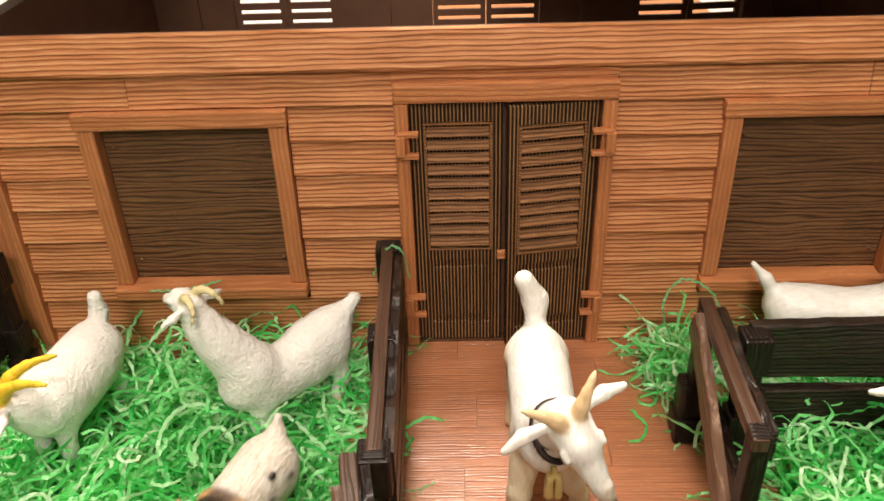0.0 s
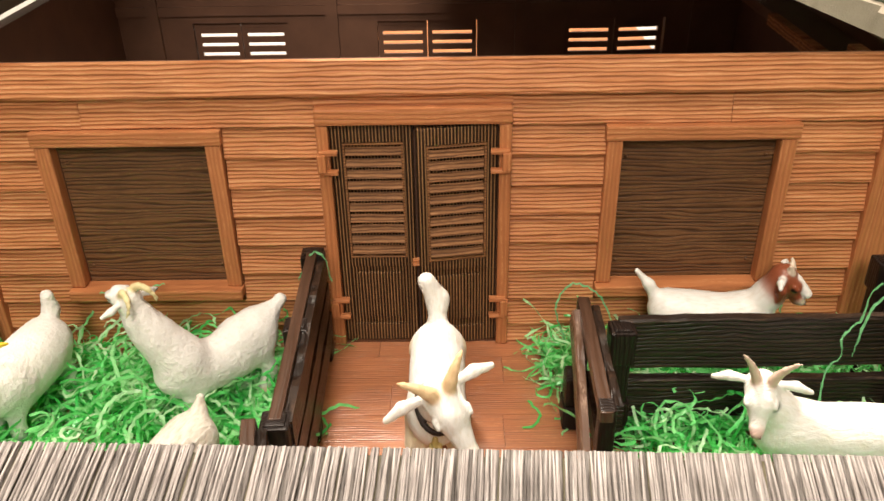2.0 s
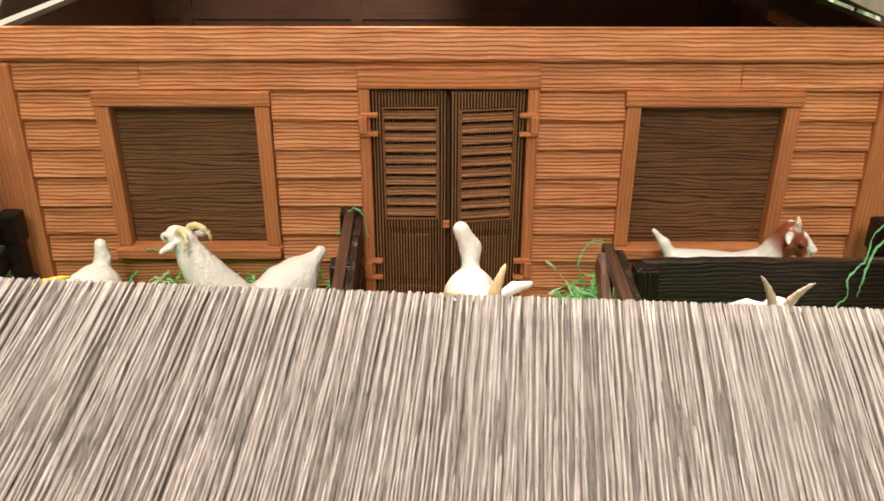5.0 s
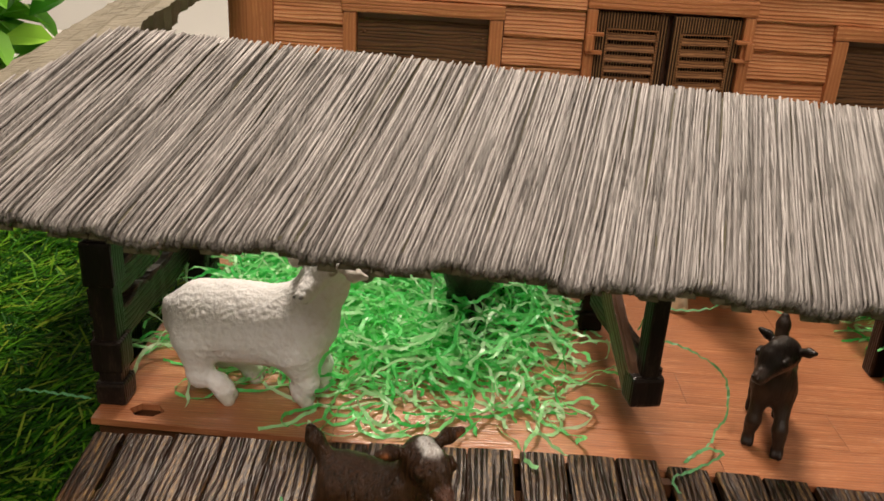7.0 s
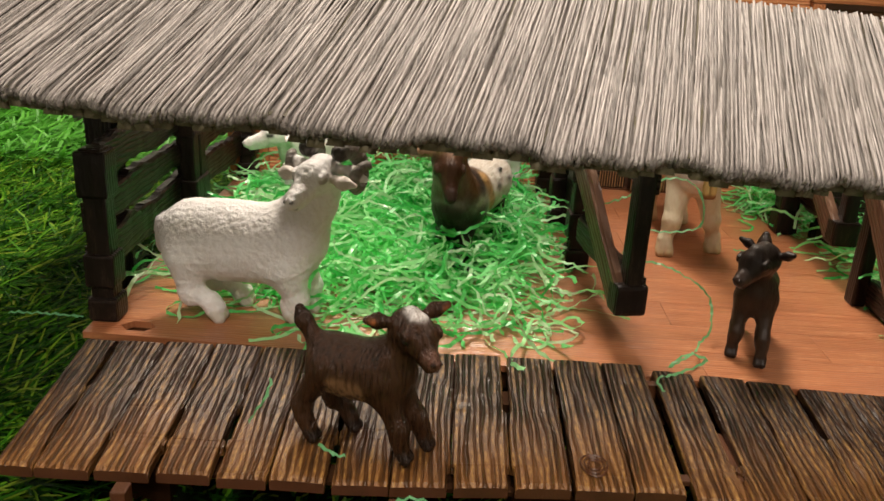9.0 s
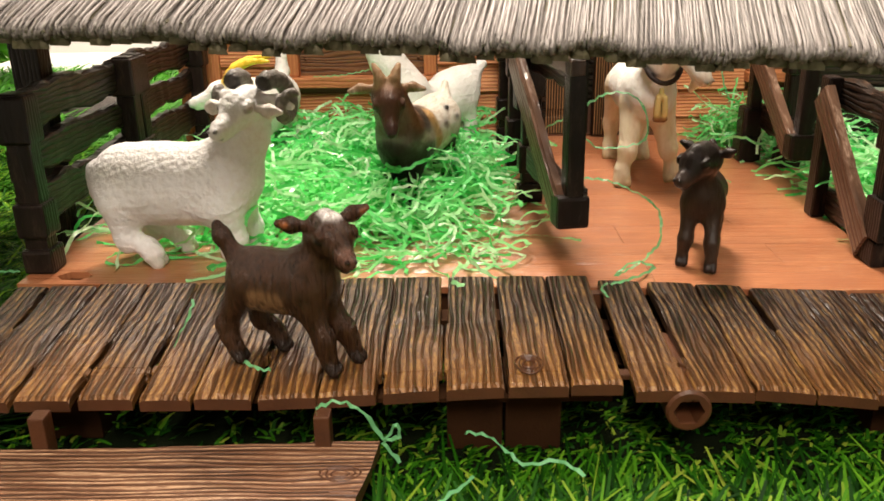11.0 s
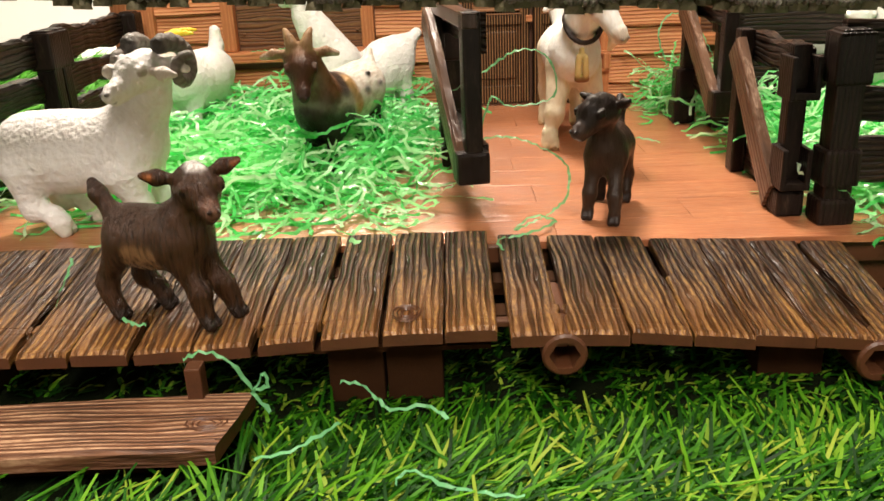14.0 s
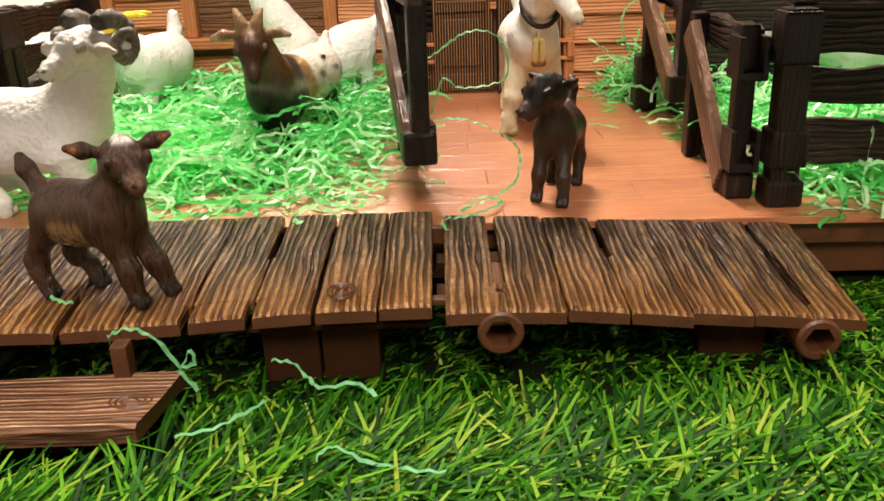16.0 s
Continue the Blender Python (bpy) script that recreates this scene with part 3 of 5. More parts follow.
part("threshold", boxed(-0.476, 0.476, 0.0, 0.07, 0.0, 0.012), deck_side_mat, door)


def leaf(sgn, swing):
    """One louvred leaf, hinged at its outer edge."""
    ob = thing("leaf")
    ob.parent = door
    ob.matrix_basis = at(sgn * 0.474, 0.012, 0.015, 0, 0, swing)
    if swing or sgn < 0:
        ob["label"] = "dark louvred door leaf"

    def bx(bm, a, b, *rest, bevel=0.0):
        lo, hi = sorted((-sgn * a, -sgn * b))
        box(bm, lo, hi, *rest, bevel=bevel)

    W, H = 0.466, 1.462
    bm = bmesh.new()
    bx(bm, 0, 0.066, 0, 0.05, 0, H, bevel=0.008)
    bx(bm, W - 0.055, W, 0, 0.05, 0, H, bevel=0.008)
    bx(bm, 0.066, W - 0.055, 0, 0.05, 0, 0.12, bevel=0.006)
    bx(bm, 0.066, W - 0.055, 0, 0.05, 0.545, 0.612, bevel=0.006)
    bx(bm, 0.066, W - 0.055, 0, 0.05, 1.36, H, bevel=0.006)
    part("leaf_frame", bm, door_mat, ob)
    bm = bmesh.new()
    bx(bm, 0.066, W - 0.055, 0.018, 0.04, 0.12, 0.545)
    bx(bm, 0.1, W - 0.09, 0.004, 0.03, 0.17, 0.5, bevel=0.012)
    part("lower_panel", bm, door_mat, ob)
    bm = bmesh.new()
    for a, b, c, d in ((0.066, 0.078, 0.614, 1.358), (W - 0.067, W - 0.055, 0.614, 1.358), (0.078, W - 0.067, 0.614, 0.624), (0.078, W - 0.067, 1.348, 1.358)):
        bx(bm, a, b, -0.006, 0.03, c, d)
    part("bead", bm, slat_mat, ob)
    bm = bmesh.new()
    bx(bm, 0.078, W - 0.067, 0.036, 0.042, 0.624, 1.348)
    part("backing", bm, door_mat, ob)
    n = 10
    for i in range(n):
        z = 0.63 + i * 0.0715
        bm = bmesh.new()
        lo, hi = sorted((-sgn * 0.079, -sgn * (W - 0.068)))
        box(bm, lo, hi, -0.006, 0.006, -0.027, 0.027, 0.004, Matrix.Translation((0, 0.012, z + 0.03)) @ Matrix.Rotation(radians(-34), 4, "X"))
        part("slat", bm, slat_mat, ob)


leaf(-1, 0.0)
leaf(1, 9.0)
# Added board, not a door part: keeps lit barn floor out of the gap.
part("gap_blocker", boxed(-0.474, 0.474, 0.075, 0.095, 0.0, 1.49), dark_wood_mat, door)
part("latch", boxed(-0.035, 0.035, -0.015, 0.02, 0.575, 0.62, bevel=0.006), trim_x_mat, door)
for sgn in (-1, 1):
    for z0 in (1.205, 0.22):
        hinge = thing("hinge")
        hinge.parent = door
        hinge.matrix_basis = at(sgn * 0.485, -0.038, z0)
        bm = bmesh.new()
        for z in (0.0, 0.118):
            a, b = sorted((sgn * 0.05, -sgn * 0.055))
            box(bm, a, b, -0.026, 0.02, z + 0.002, z + 0.026, 0.006)
        part("knuckles", bm, trim_x_mat, hinge)
        part("pin", boxed(-0.026 + sgn * 0.036, 0.026 + sgn * 0.036, -0.038, 0.012, 0.02, 0.13, bevel=0.008), trim_z_mat, hinge)

# ---- fences ----


def upright(ob, bm_m, sx=0.05, h=0.77):
    """A square moulded post with foot and two collars."""
    post = part("post", boxed(-sx, sx, -sx, sx, 0.05, h, bevel=0.014, m=bm_m), fence_z_mat, ob)
    part("foot", boxed(-sx - 0.018, sx + 0.018, -sx - 0.015, sx + 0.015, 0, 0.11, bevel=0.018, m=bm_m), fence_z_mat, post)
    part("collar", boxed(-sx - 0.016, sx + 0.016, -sx - 0.016, sx + 0.016, 0.16, 0.31, bevel=0.014, m=bm_m), fence_z_mat, post)
    part("collar", boxed(-sx - 0.016, sx + 0.016, -sx - 0.016, sx + 0.016, 0.56, h - 0.01, bevel=0.014, m=bm_m), fence_z_mat, post)


def fence(p0, p1, rails=((0.155, 0.335), (0.39, 0.535), (0.585, 0.755)), label="dark brown moulded plastic fence panel with three rails", mid=0, seed=1, wave=0.014, cap=0.0, sx=0.05):
    dx, dy = p1[0] - p0[0], p1[1] - p0[1]
    L = math.hypot(dx, dy)
    ob = thing("fence", (p0[0], p0[1], 0), math.degrees(math.atan2(dy, dx)), label, "fence", "fence panels round the pens")
    for k in range(2 + mid):
        u = k / (1 + mid)
        upright(ob, Matrix.Translation((L * u, 0, 0)), sx)
    for i, (z0, z1) in enumerate(rails):
        bm = plank(L + 0.02, z1 - z0, 0.05, seed * 17 + i, wave, 18)
        bm.transform(Matrix.Translation((-0.01, 0.025, z0)) @ Matrix.Rotation(radians(90), 4, "X"))
        part("rail", bm, fence_x_mat, ob)
    if cap:
        part("top_rail", boxed(0.03, L + 0.015, -cap, cap, 0.715, 0.775, bevel=0.006), top_rail_mat, ob, "glossy brown top rail")
    return ob


def clip(ob, x, z, w=0.06, d=0.13):
    """A hollow hinge clip: two cheeks and a back, open towards the front."""
    bm = bmesh.new()
    box(bm, x - 0.02, x + d, -w, -w + 0.022, z, z + 0.17, 0.006)
    box(bm, x - 0.02, x + d, w - 0.022, w, z, z + 0.17, 0.006)
    box(bm, x - 0.02, x + 0.02, -w + 0.02, w - 0.02, z, z + 0.17)
    box(bm, x - 0.02, x + d - 0.004, -w + 0.018, w - 0.018, z, z + 0.03, 0.004)
    part("hinge_clip", bm, fence_z_mat, ob, "glossy black hinge clip")


def gate(p0, p1, z0, h, seed, cap=True, hung=True, footed=False):
    """A gate leaf from its hinge end p0 to its free end p1; the brace falls from the top of p0 to the bottom of p1."""
    dx, dy = p1[0] - p0[0], p1[1] - p0[1]
    L = math.hypot(dx, dy)
    ob = thing("gate", (p0[0], p0[1], 0), math.degrees(math.atan2(dy, dx)), "dark brown plastic gate leaf with lighter diagonal brace" + (", hung open" if hung else ""), "gate", "gate leaves")
    part("post", boxed(-0.05, 0.05, -0.035, 0.035, h - 0.34 if hung and not footed else 0.0, h, bevel=0.012), fence_z_mat, ob)
    if footed:
        part("foot", boxed(-0.085, 0.085, -0.085, 0.05, 0.0, 0.15, bevel=0.02), fence_z_mat, ob)
        part("collar", boxed(-0.07, 0.07, -0.075, 0.045, 0.15, 0.34, bevel=0.02), fence_z_mat, ob)
    part("post", boxed(L - 0.045, L + 0.045, -0.03, 0.045, z0 + 0.02, h + 0.01, bevel=0.012), fence_z_mat, ob)
    for i, (a, b) in enumerate(((z0 + 0.01, z0 + 0.15), (h - 0.15, h - 0.01))):
        bm = plank(L, b - a, 0.045, seed * 5 + i, 0.014, 12)
        bm.transform(Matrix.Translation((0, 0.03, a)) @ Matrix.Rotation(radians(90), 4, "X"))
        part("rail", bm, fence_x_mat, ob)
    if cap:
        part("top_rail", boxed(-0.06, L + 0.05, -0.03, 0.03, h - 0.055, h + 0.005, bevel=0.006), top_rail_mat, ob, "glossy brown top rail")
    drop = h - z0 - 0.13
    ang = math.degrees(math.atan2(drop, L - 0.02))
    bm = plank(math.hypot(drop, L - 0.02) - 0.02, 0.15, 0.045, seed * 7, 0.01, 14, ends=0.01)
    brace = part("brace", bm, brace_mat, ob, "lighter brown wood-grained diagonal brace")
    brace.matrix_basis = Matrix.Translation((-0.02 * S, -0.068 * S, (h - 0.14) * S)) @ Matrix.Rotation(radians(ang), 4, "Y") @ Matrix.Rotation(radians(90), 4, "X")
    if hung:
        part("end_block", boxed(L - 0.06, L + 0.06, -0.07, 0.07, z0, z0 + 0.14, bevel=0.018), fence_z_mat, ob)
    else:
        clip(ob, L, 0.12)
        clip(ob, L, h - 0.2)
        part("end_block", boxed(L - 0.03, L + 0.1, -0.055, 0.055, 0.0, 0.11, bevel=0.014), fence_z_mat, ob)
    return ob


fence((-2.75, -2.58), (-2.75, -1.4), seed=1, wave=0.022)
fence((-2.75, -1.28), (-2.72, -0.2), seed=2, wave=0.022)
fence((-0.61, -0.15), (-0.565, -1.6), seed=3, cap=0.03, mid=1)
gate((-0.63, -1.78), (-0.49, -2.62), 0.19, 0.87, 5)
gate((0.89, -0.76), (0.87, -1.56), 0.2, 0.79, 6, footed=True)
gate((0.84, -1.91), (0.83, -2.56), 0.0, 0.69, 7, False, False)
fence((0.965, -2.72), (2.62, -2.74), ((0.155, 0.335), (0.39, 0.535), (0.58, 0.79)), mid=1, seed=8, sx=0.056)
fence((1.06, -0.93), (2.55, -0.92), ((0.14, 0.4), (0.47, 0.78)), "dark brown moulded fence panel with two broad boards", 0, 9, 0.008)
fence((2.66, -0.3), (2.66, -1.4), seed=10)
fence((2.66, -1.52), (2.66, -2.6), seed=11)

# ---- walkway ----
walkway = thing("walkway", label="dark brown planked plastic walkway with yellowish worn grain and light painted along its front", category="walkway")


def deck_front(x):
    """Place and height of the walkway's front edge at x; the deck falls a little towards it."""
    if x < -0.42:
        return -3.63, 0.008 - 0.045 * min(1.0, max(0.0, (-0.75 - x) / 0.8))
    return -3.625 + 0.045 * (x + 0.4), -0.022 - 0.09 * max(0.0, x + 0.1)


def deck_back(x):
    if x < -0.42:
        return -2.838 - 0.035 * max(0.0, -0.9 - x), 0.052
    return -2.845 - 0.045 * (x + 0.4), 0.038 - 0.045 * (x + 0.4)


def deck_z(x, y):
    (y0, z0), (y1, z1) = deck_front(x), deck_back(x)
    return z0 + (z1 - z0) * min(1.0, max(0.0, (y - y0) / (y1 - y0)))


def deck_plank(a, b, cuts_a, cuts_b, seed):
    """A plank along y between seams a and b; cuts are (from y, to y, half width) where the seam opens into a slot."""
    r = random.Random(seed)
    y0, y1 = deck_front((a + b) / 2)[0], deck_back((a + b) / 2)[0]
    y0 += r.uniform(-0.008, 0.008)
    y1 += r.uniform(-0.01, 0.006)
    ys = {y0 + (y1 - y0) * i / 14 for i in range(1, 14)} | {y0 + 0.014}
    for c in cuts_a + cuts_b:
        for y in (c[0], c[1]):
            if y0 + 0.02 < y < y1 - 0.01:
                ys |= {y - 0.004, y + 0.004}

    def gap(cuts, y):
        return max([w for p, q, w in cuts if p <= y <= q] + [0.0016])

    bm = bmesh.new()
    rings = []
    for y in [y0] + sorted(ys) + [y1]:
        lo, hi = a + gap(cuts_a, y) + r.uniform(0, 0.0015), b - gap(cuts_b, y) - r.uniform(0, 0.0015)
        z, w = ([deck_z(c, y) + r.uniform(-0.0015, 0.0015) - (0.01 if y == y0 else 0) for c in (a + 0.001, b - 0.001)])
        ring = [(lo + 0.006, y, z), ((lo + hi) / 2, y, (z + w) / 2 + 0.002), (hi - 0.006, y, w), (hi, y, w - 0.007), (hi, y, w - 0.038), (lo, y, z - 0.038), (lo, y, z - 0.007)]
        rings.append([bm.verts.new(p) for p in ring])
    for p, q in zip(rings, rings[1:]):
        for k in range(7):
            bm.faces.new((p[k], p[(k + 1) % 7], q[(k + 1) % 7], q[k]))
    bm.faces.new(rings[0]).material_index = 1
    bm.faces.new(rings[-1]).material_index = 1
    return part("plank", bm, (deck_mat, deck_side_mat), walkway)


SEAMS_LEFT = [(-2.71, ()), (-2.58, ((-3.2, -2.95, 0.009),)), (-2.39, ((-3.7, -3.45, 0.008),)), (-2.19, ((-3.7, -3.5, 0.011), (-3.46, -3.3, 0.009))),
              (-1.99, ((-3.7, -3.49, 0.012), (-3.45, -3.27, 0.011))), (-1.81, ((-3.7, -3.6, 0.005),)), (-1.61, ((-3.7, -3.4, 0.012), (-3.36, -3.2, 0.01))),
              (-1.41, ()), (-1.21, ((-3.7, -3.53, 0.011),)), (-1.01, ((-3.7, -3.53, 0.012), (-3.22, -2.8, 0.013))), (-0.81, ((-3.7, -2.8, 0.0065),)),
              (-0.61, ((-3.7, -3.56, 0.003),)), (-0.44, ())]
SEAMS_RIGHT = [(-0.402, ()), (-0.22, ((-3.43, -2.8, 0.0155), (-3.5, -3.465, 0.012))), (-0.02, ((-3.7, -3.56, 0.003),)), (0.18, ((-3.21, -2.8, 0.013), (-3.7, -3.56, 0.003))),
               (0.38, ((-3.7, -3.56, 0.003),)), (0.58, ((-3.7, -3.56, 0.0025),)), (0.77, ((-3.5, -2.9, 0.011),)), (0.945, ())]
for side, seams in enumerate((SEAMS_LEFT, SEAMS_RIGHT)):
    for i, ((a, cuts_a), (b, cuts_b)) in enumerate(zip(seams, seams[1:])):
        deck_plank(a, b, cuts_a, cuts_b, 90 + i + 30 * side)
for y in (-3.5, -2.93):
    part("peg", boxed(-0.445, -0.397, y - 0.02, y + 0.02, -0.045, deck_z(-0.42, y) - 0.012, bevel=0.004), deck_side_mat, walkway, "small orange-brown joining peg")
part("peg", boxed(-0.24, -0.2, -3.463, -3.433, -0.05, -0.015, bevel=0.004), deck_side_mat, walkway)
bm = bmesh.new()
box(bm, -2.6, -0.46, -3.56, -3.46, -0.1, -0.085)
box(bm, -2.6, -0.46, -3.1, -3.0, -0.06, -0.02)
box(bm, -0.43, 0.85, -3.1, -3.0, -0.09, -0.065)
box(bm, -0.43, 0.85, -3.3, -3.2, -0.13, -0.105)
part("bearer", bm, leg_shade_mat, walkway)
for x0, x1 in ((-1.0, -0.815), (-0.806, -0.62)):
    part("leg", boxed(x0, x1, -3.53, -3.33, GROUND, -0.05, bevel=0.008), leg_shade_mat, walkway)
part("leg", boxed(0.45, 0.67, -3.45, -3.25, GROUND, -0.13, bevel=0.008), leg_shade_mat, walkway)
part("leg", boxed(-2.4, -2.2, -3.45, -3.25, GROUND, -0.05, bevel=0.008), leg_shade_mat, walkway)


def hex_tube(x, y0, y1, z, r0, r1):
    """A round tube along y with a hexagonal bore, open at the front."""
    bm = bmesh.new()
    n = 24
    angles = [2 * math.pi * k / n for k in range(n)]
    bore = [r1 * math.cos(math.pi / 6) / math.cos(a % (math.pi / 3) - math.pi / 6) for a in angles]

    def ring(y, radii):
        return [bm.verts.new((x + rad * math.cos(a), y, z + rad * math.sin(a))) for a, rad in zip(angles, radii)]

    rings = [ring(y1, [r0] * n), ring(y0 + 0.008, [r0] * n), ring(y0, [r0 - 0.008] * n), ring(y0, bore), ring(y0 + 0.14, [0.9 * b for b in bore])]
    for p, q in zip(rings, rings[1:]):
        for k in range(n):
            bm.faces.new((p[k], p[(k + 1) % n], q[(k + 1) % n], q[k]))
    bm.faces.new(rings[0])
    bm.faces.new(rings[-1])
    return bm


for x, z in ((-0.23, -0.1), (0.79, -0.185)):
    part("peg_socket", hex_tube(x, deck_front(x)[0] - 0.012, -3.2, z, 0.073, 0.05), deck_side_mat, walkway, "hexagonal orange-brown tube under the deck")



def knot(x, y, z, rx, ry, material, parent):
    """A moulded wood knot: low rings round an eye."""
    bm = bmesh.new()
    for k, size in enumerate((1.0, 0.72, 0.44)):
        last = first = None
        for i in range(21):
            a = 2 * math.pi * i / 20
            w = size * (1 + 0.06 * math.sin(3 * a + k))
            ring = []
            for off, up in ((-0.08, 0.0), (0.0, 0.004), (0.08, 0.0)):
                ring.append(bm.verts.new((x + rx * (w + off) * math.cos(a), y + ry * (w + off) * math.sin(a), z + up)))
            if last:
                for q in range(2):
                    bm.faces.new((last[q], last[q + 1], ring[q + 1], ring[q]))
            last = ring
    return part("knot", bm, material, parent)


knot(-0.73, -3.52, 0.018, 0.045, 0.06, deck_side_mat, walkway)

# ---- step board ----
step = thing("step", (0, 0, 0), label="low brown wood-grained plastic step board in front of the walkway", category="step")
bm = plank(1.45, 0.3, 0.055, 77, 0.008, 12, 0.0, 0.01, 0.0, 1)
for v in bm.verts:
    if v.co.x > 1.44:
        v.co.x += 0.05 - 0.24 * abs(v.co.y - 0.26)
bm.transform(Matrix.Translation((-2.69, -4.04, -0.15)) @ Matrix.Rotation(radians(1.5), 4, "Z"))
part("tread", bm, (bench_mat, deck_side_mat), step)
for x in (-2.26, -1.38):
    part("riser", boxed(x - 0.025, x + 0.025, -3.74, -3.68, -0.3, -0.045, bevel=0.006), deck_side_mat, step)
knot(-1.31, -3.88, -0.149, 0.06, 0.035, deck_side_mat, step)
for y, x in ((-3.9, -1.3), (-3.97, -1.31)):
    part("crack", boxed(x - 0.02, x + 0.05, y, y + 0.007, -0.16, -0.1485), dark_wood_mat, step)
part("support", boxed(-2.5, -1.5, -3.9, -3.78, GROUND, -0.2), leg_shade_mat, step)

# ---- leaning thatch roof ----
thatch = thing("thatch_roof", label="grey-brown plastic thatch roof panel hanging over the front of the pens", category="roof")
T_LEN = 0.87
X0, X1 = -3.4, 2.45
HIP = -2.6
ROOF = Matrix.Translation((0, -3.25 * S, 0.98 * S)) @ Matrix.Rotation(radians(1.2), 4, "Z") @ Matrix.Rotation(radians(2.9), 4, "Y") @ Matrix.Rotation(radians(34.2), 4, "X")


def on_roof(x, up, out, spin=0.0):
    return ROOF @ Matrix.Translation((x * S, up * S, out * S)) @ Matrix.Rotation(radians(90 + spin), 4, "Z")


bm = bmesh.new()
rim = [(X0 + 0.05, 0.03), (X1 - 0.02, 0.03), (X1 - 0.02, T_LEN - 0.02), (HIP + 0.01, T_LEN - 0.02)]
lower = [bm.verts.new((x, y, -0.085)) for x, y in rim]
upper = [bm.verts.new((x, y, -0.005)) for x, y in rim]
bm.faces.new(lower)
bm.faces.new(upper)
for k in range(4):
    bm.faces.new((lower[k], lower[(k + 1) % 4], upper[(k + 1) % 4], upper[k]))
slab = part("backing", bm, thatch_back_mat, thatch)
slab.matrix_basis = ROOF
for x, y, top in ((-2.98, -2.0, 1.36), (2.35, -2.4, 1.34)):
    part("roof_post", boxed(x - 0.07, x + 0.07, y, y + 0.13, GROUND, top, bevel=0.012), fence_z_mat, thatch)


def side_panel():
    """The short return of the roof along the pen's side, from the inner edge down to the outer eave."""
    A, B, C, D = (Vector(p) for p in ((-2.58, -2.58, 1.55), (-2.8, -0.05, 1.8), (-3.37, -3.29, 1.14), (-3.52, -0.05, 1.45)))
    r = random.Random(31)
    bm = bmesh.new()
    nu, nv = 60, 16
    top, low = [], []
    for i in range(nu + 1):
        u = i / nu
        wob = 0.014 * math.sin(u * 31) + r.uniform(-0.012, 0.012)
        rows = [], []
        for k in range(nv + 1):
            v = k / nv
            p = A.lerp(B, u).lerp(C.lerp(D, u), v)
            p.x += wob * (1 - 2 * v) + (0.01 if k % 4 == 0 else 0)
            bulge = 0.012 * math.sin(v * 25) + r.uniform(-0.006, 0.006)
            rows[0].append(bm.verts.new((p.x, p.y, p.z + bulge)))
            rows[1].append(bm.verts.new((p.x, p.y, p.z - 0.1)))
        top.append(rows[0])
        low.append(rows[1])
    for i in range(nu):
        for k in range(nv):
            bm.faces.new((top[i][k], top[i + 1][k], top[i + 1][k + 1], top[i][k + 1]))
            bm.faces.new((low[i][k], low[i][k + 1], low[i + 1][k + 1], low[i + 1][k])).material_index = 1
        bm.faces.new((top[i][0], low[i][0], low[i + 1][0], top[i + 1][0])).material_index = 1
        bm.faces.new((top[i][nv], top[i + 1][nv], low[i + 1][nv], low[i][nv])).material_index = 1
    for i in (0, nu):
        for k in range(nv):
            bm.faces.new((top[i][k], top[i][k + 1], low[i][k + 1], low[i][k])).material_index = 1
    return bm


part("side_panel", side_panel(), (tan_thatch_mat, thatch_back_mat), thatch, "tan weathered thatch return along the pen side")


def reed_mesh(seed, length, radius, material=None, hook=0.0):
    """A reed along x; hook turns its low end down over the eave."""
    r = random.Random(seed)
    bm = bmesh.new()
    segs = 9
    stations = [(length * i / segs, 0.0, 0.0) for i in range(segs + 1)]
    if hook:
        stations[:1] = [(-0.004, -hook, 88), (-0.002, -hook * 0.4, 75), (0.006, -0.006, 40), (0.03, 0.0, 5)]
    rings = []
    a, b = r.uniform(0, 6), r.uniform(0.001, 0.0035)
    for x, z, turn in stations:
        u = x / length
        rad = radius * r.uniform(0.85, 1.12) * (0.8 if u >= 1 else 1)
        cy = b * math.sin(a + u * r.uniform(4, 7)) + r.uniform(-0.002, 0.002)
        cz = z + 0.004 * math.sin(a * 2 + u * 9)
        nx, nz = -math.sin(radians(turn)), math.cos(radians(turn))
        ring = []
        for k in range(6):
            t = math.pi * (k / 5)
            up = rad * 1.15 * math.sin(t) - rad * 0.3
            ring.append(bm.verts.new((x + nx * up, cy + rad * math.cos(t), cz + nz * up)))
        rings.append(ring)
    for p, q in zip(rings, rings[1:]):
        for k in range(5):
            bm.faces.new((p[k], p[k + 1], q[k + 1], q[k]))
    bm.faces.new(rings[0])
    bm.faces.new(rings[-1])
    return part("reed", bm, material or reed_mat, smooth=True, mesh_only=True)


reeds = [reed_mesh(300 + i, T_LEN, rad, None, 0.028) for i, rad in enumerate((0.004, 0.0058, 0.0036, 0.0046, 0.0064, 0.0042, 0.0052, 0.0038))]
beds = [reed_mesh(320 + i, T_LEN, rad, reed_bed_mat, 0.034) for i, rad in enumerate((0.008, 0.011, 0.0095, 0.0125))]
fines = [reed_mesh(310 + i, T_LEN, rad, None, 0.026) for i, rad in enumerate((0.0028, 0.0034, 0.004))]
stubs = [reed_mesh(330 + i, 0.13, rad, thatch_back_mat) for i, rad in enumerate((0.029, 0.034, 0.031))]


def fringe(x):
    return 0.014 * math.sin(x * 9) + 0.012 * math.sin(x * 23 + 1)


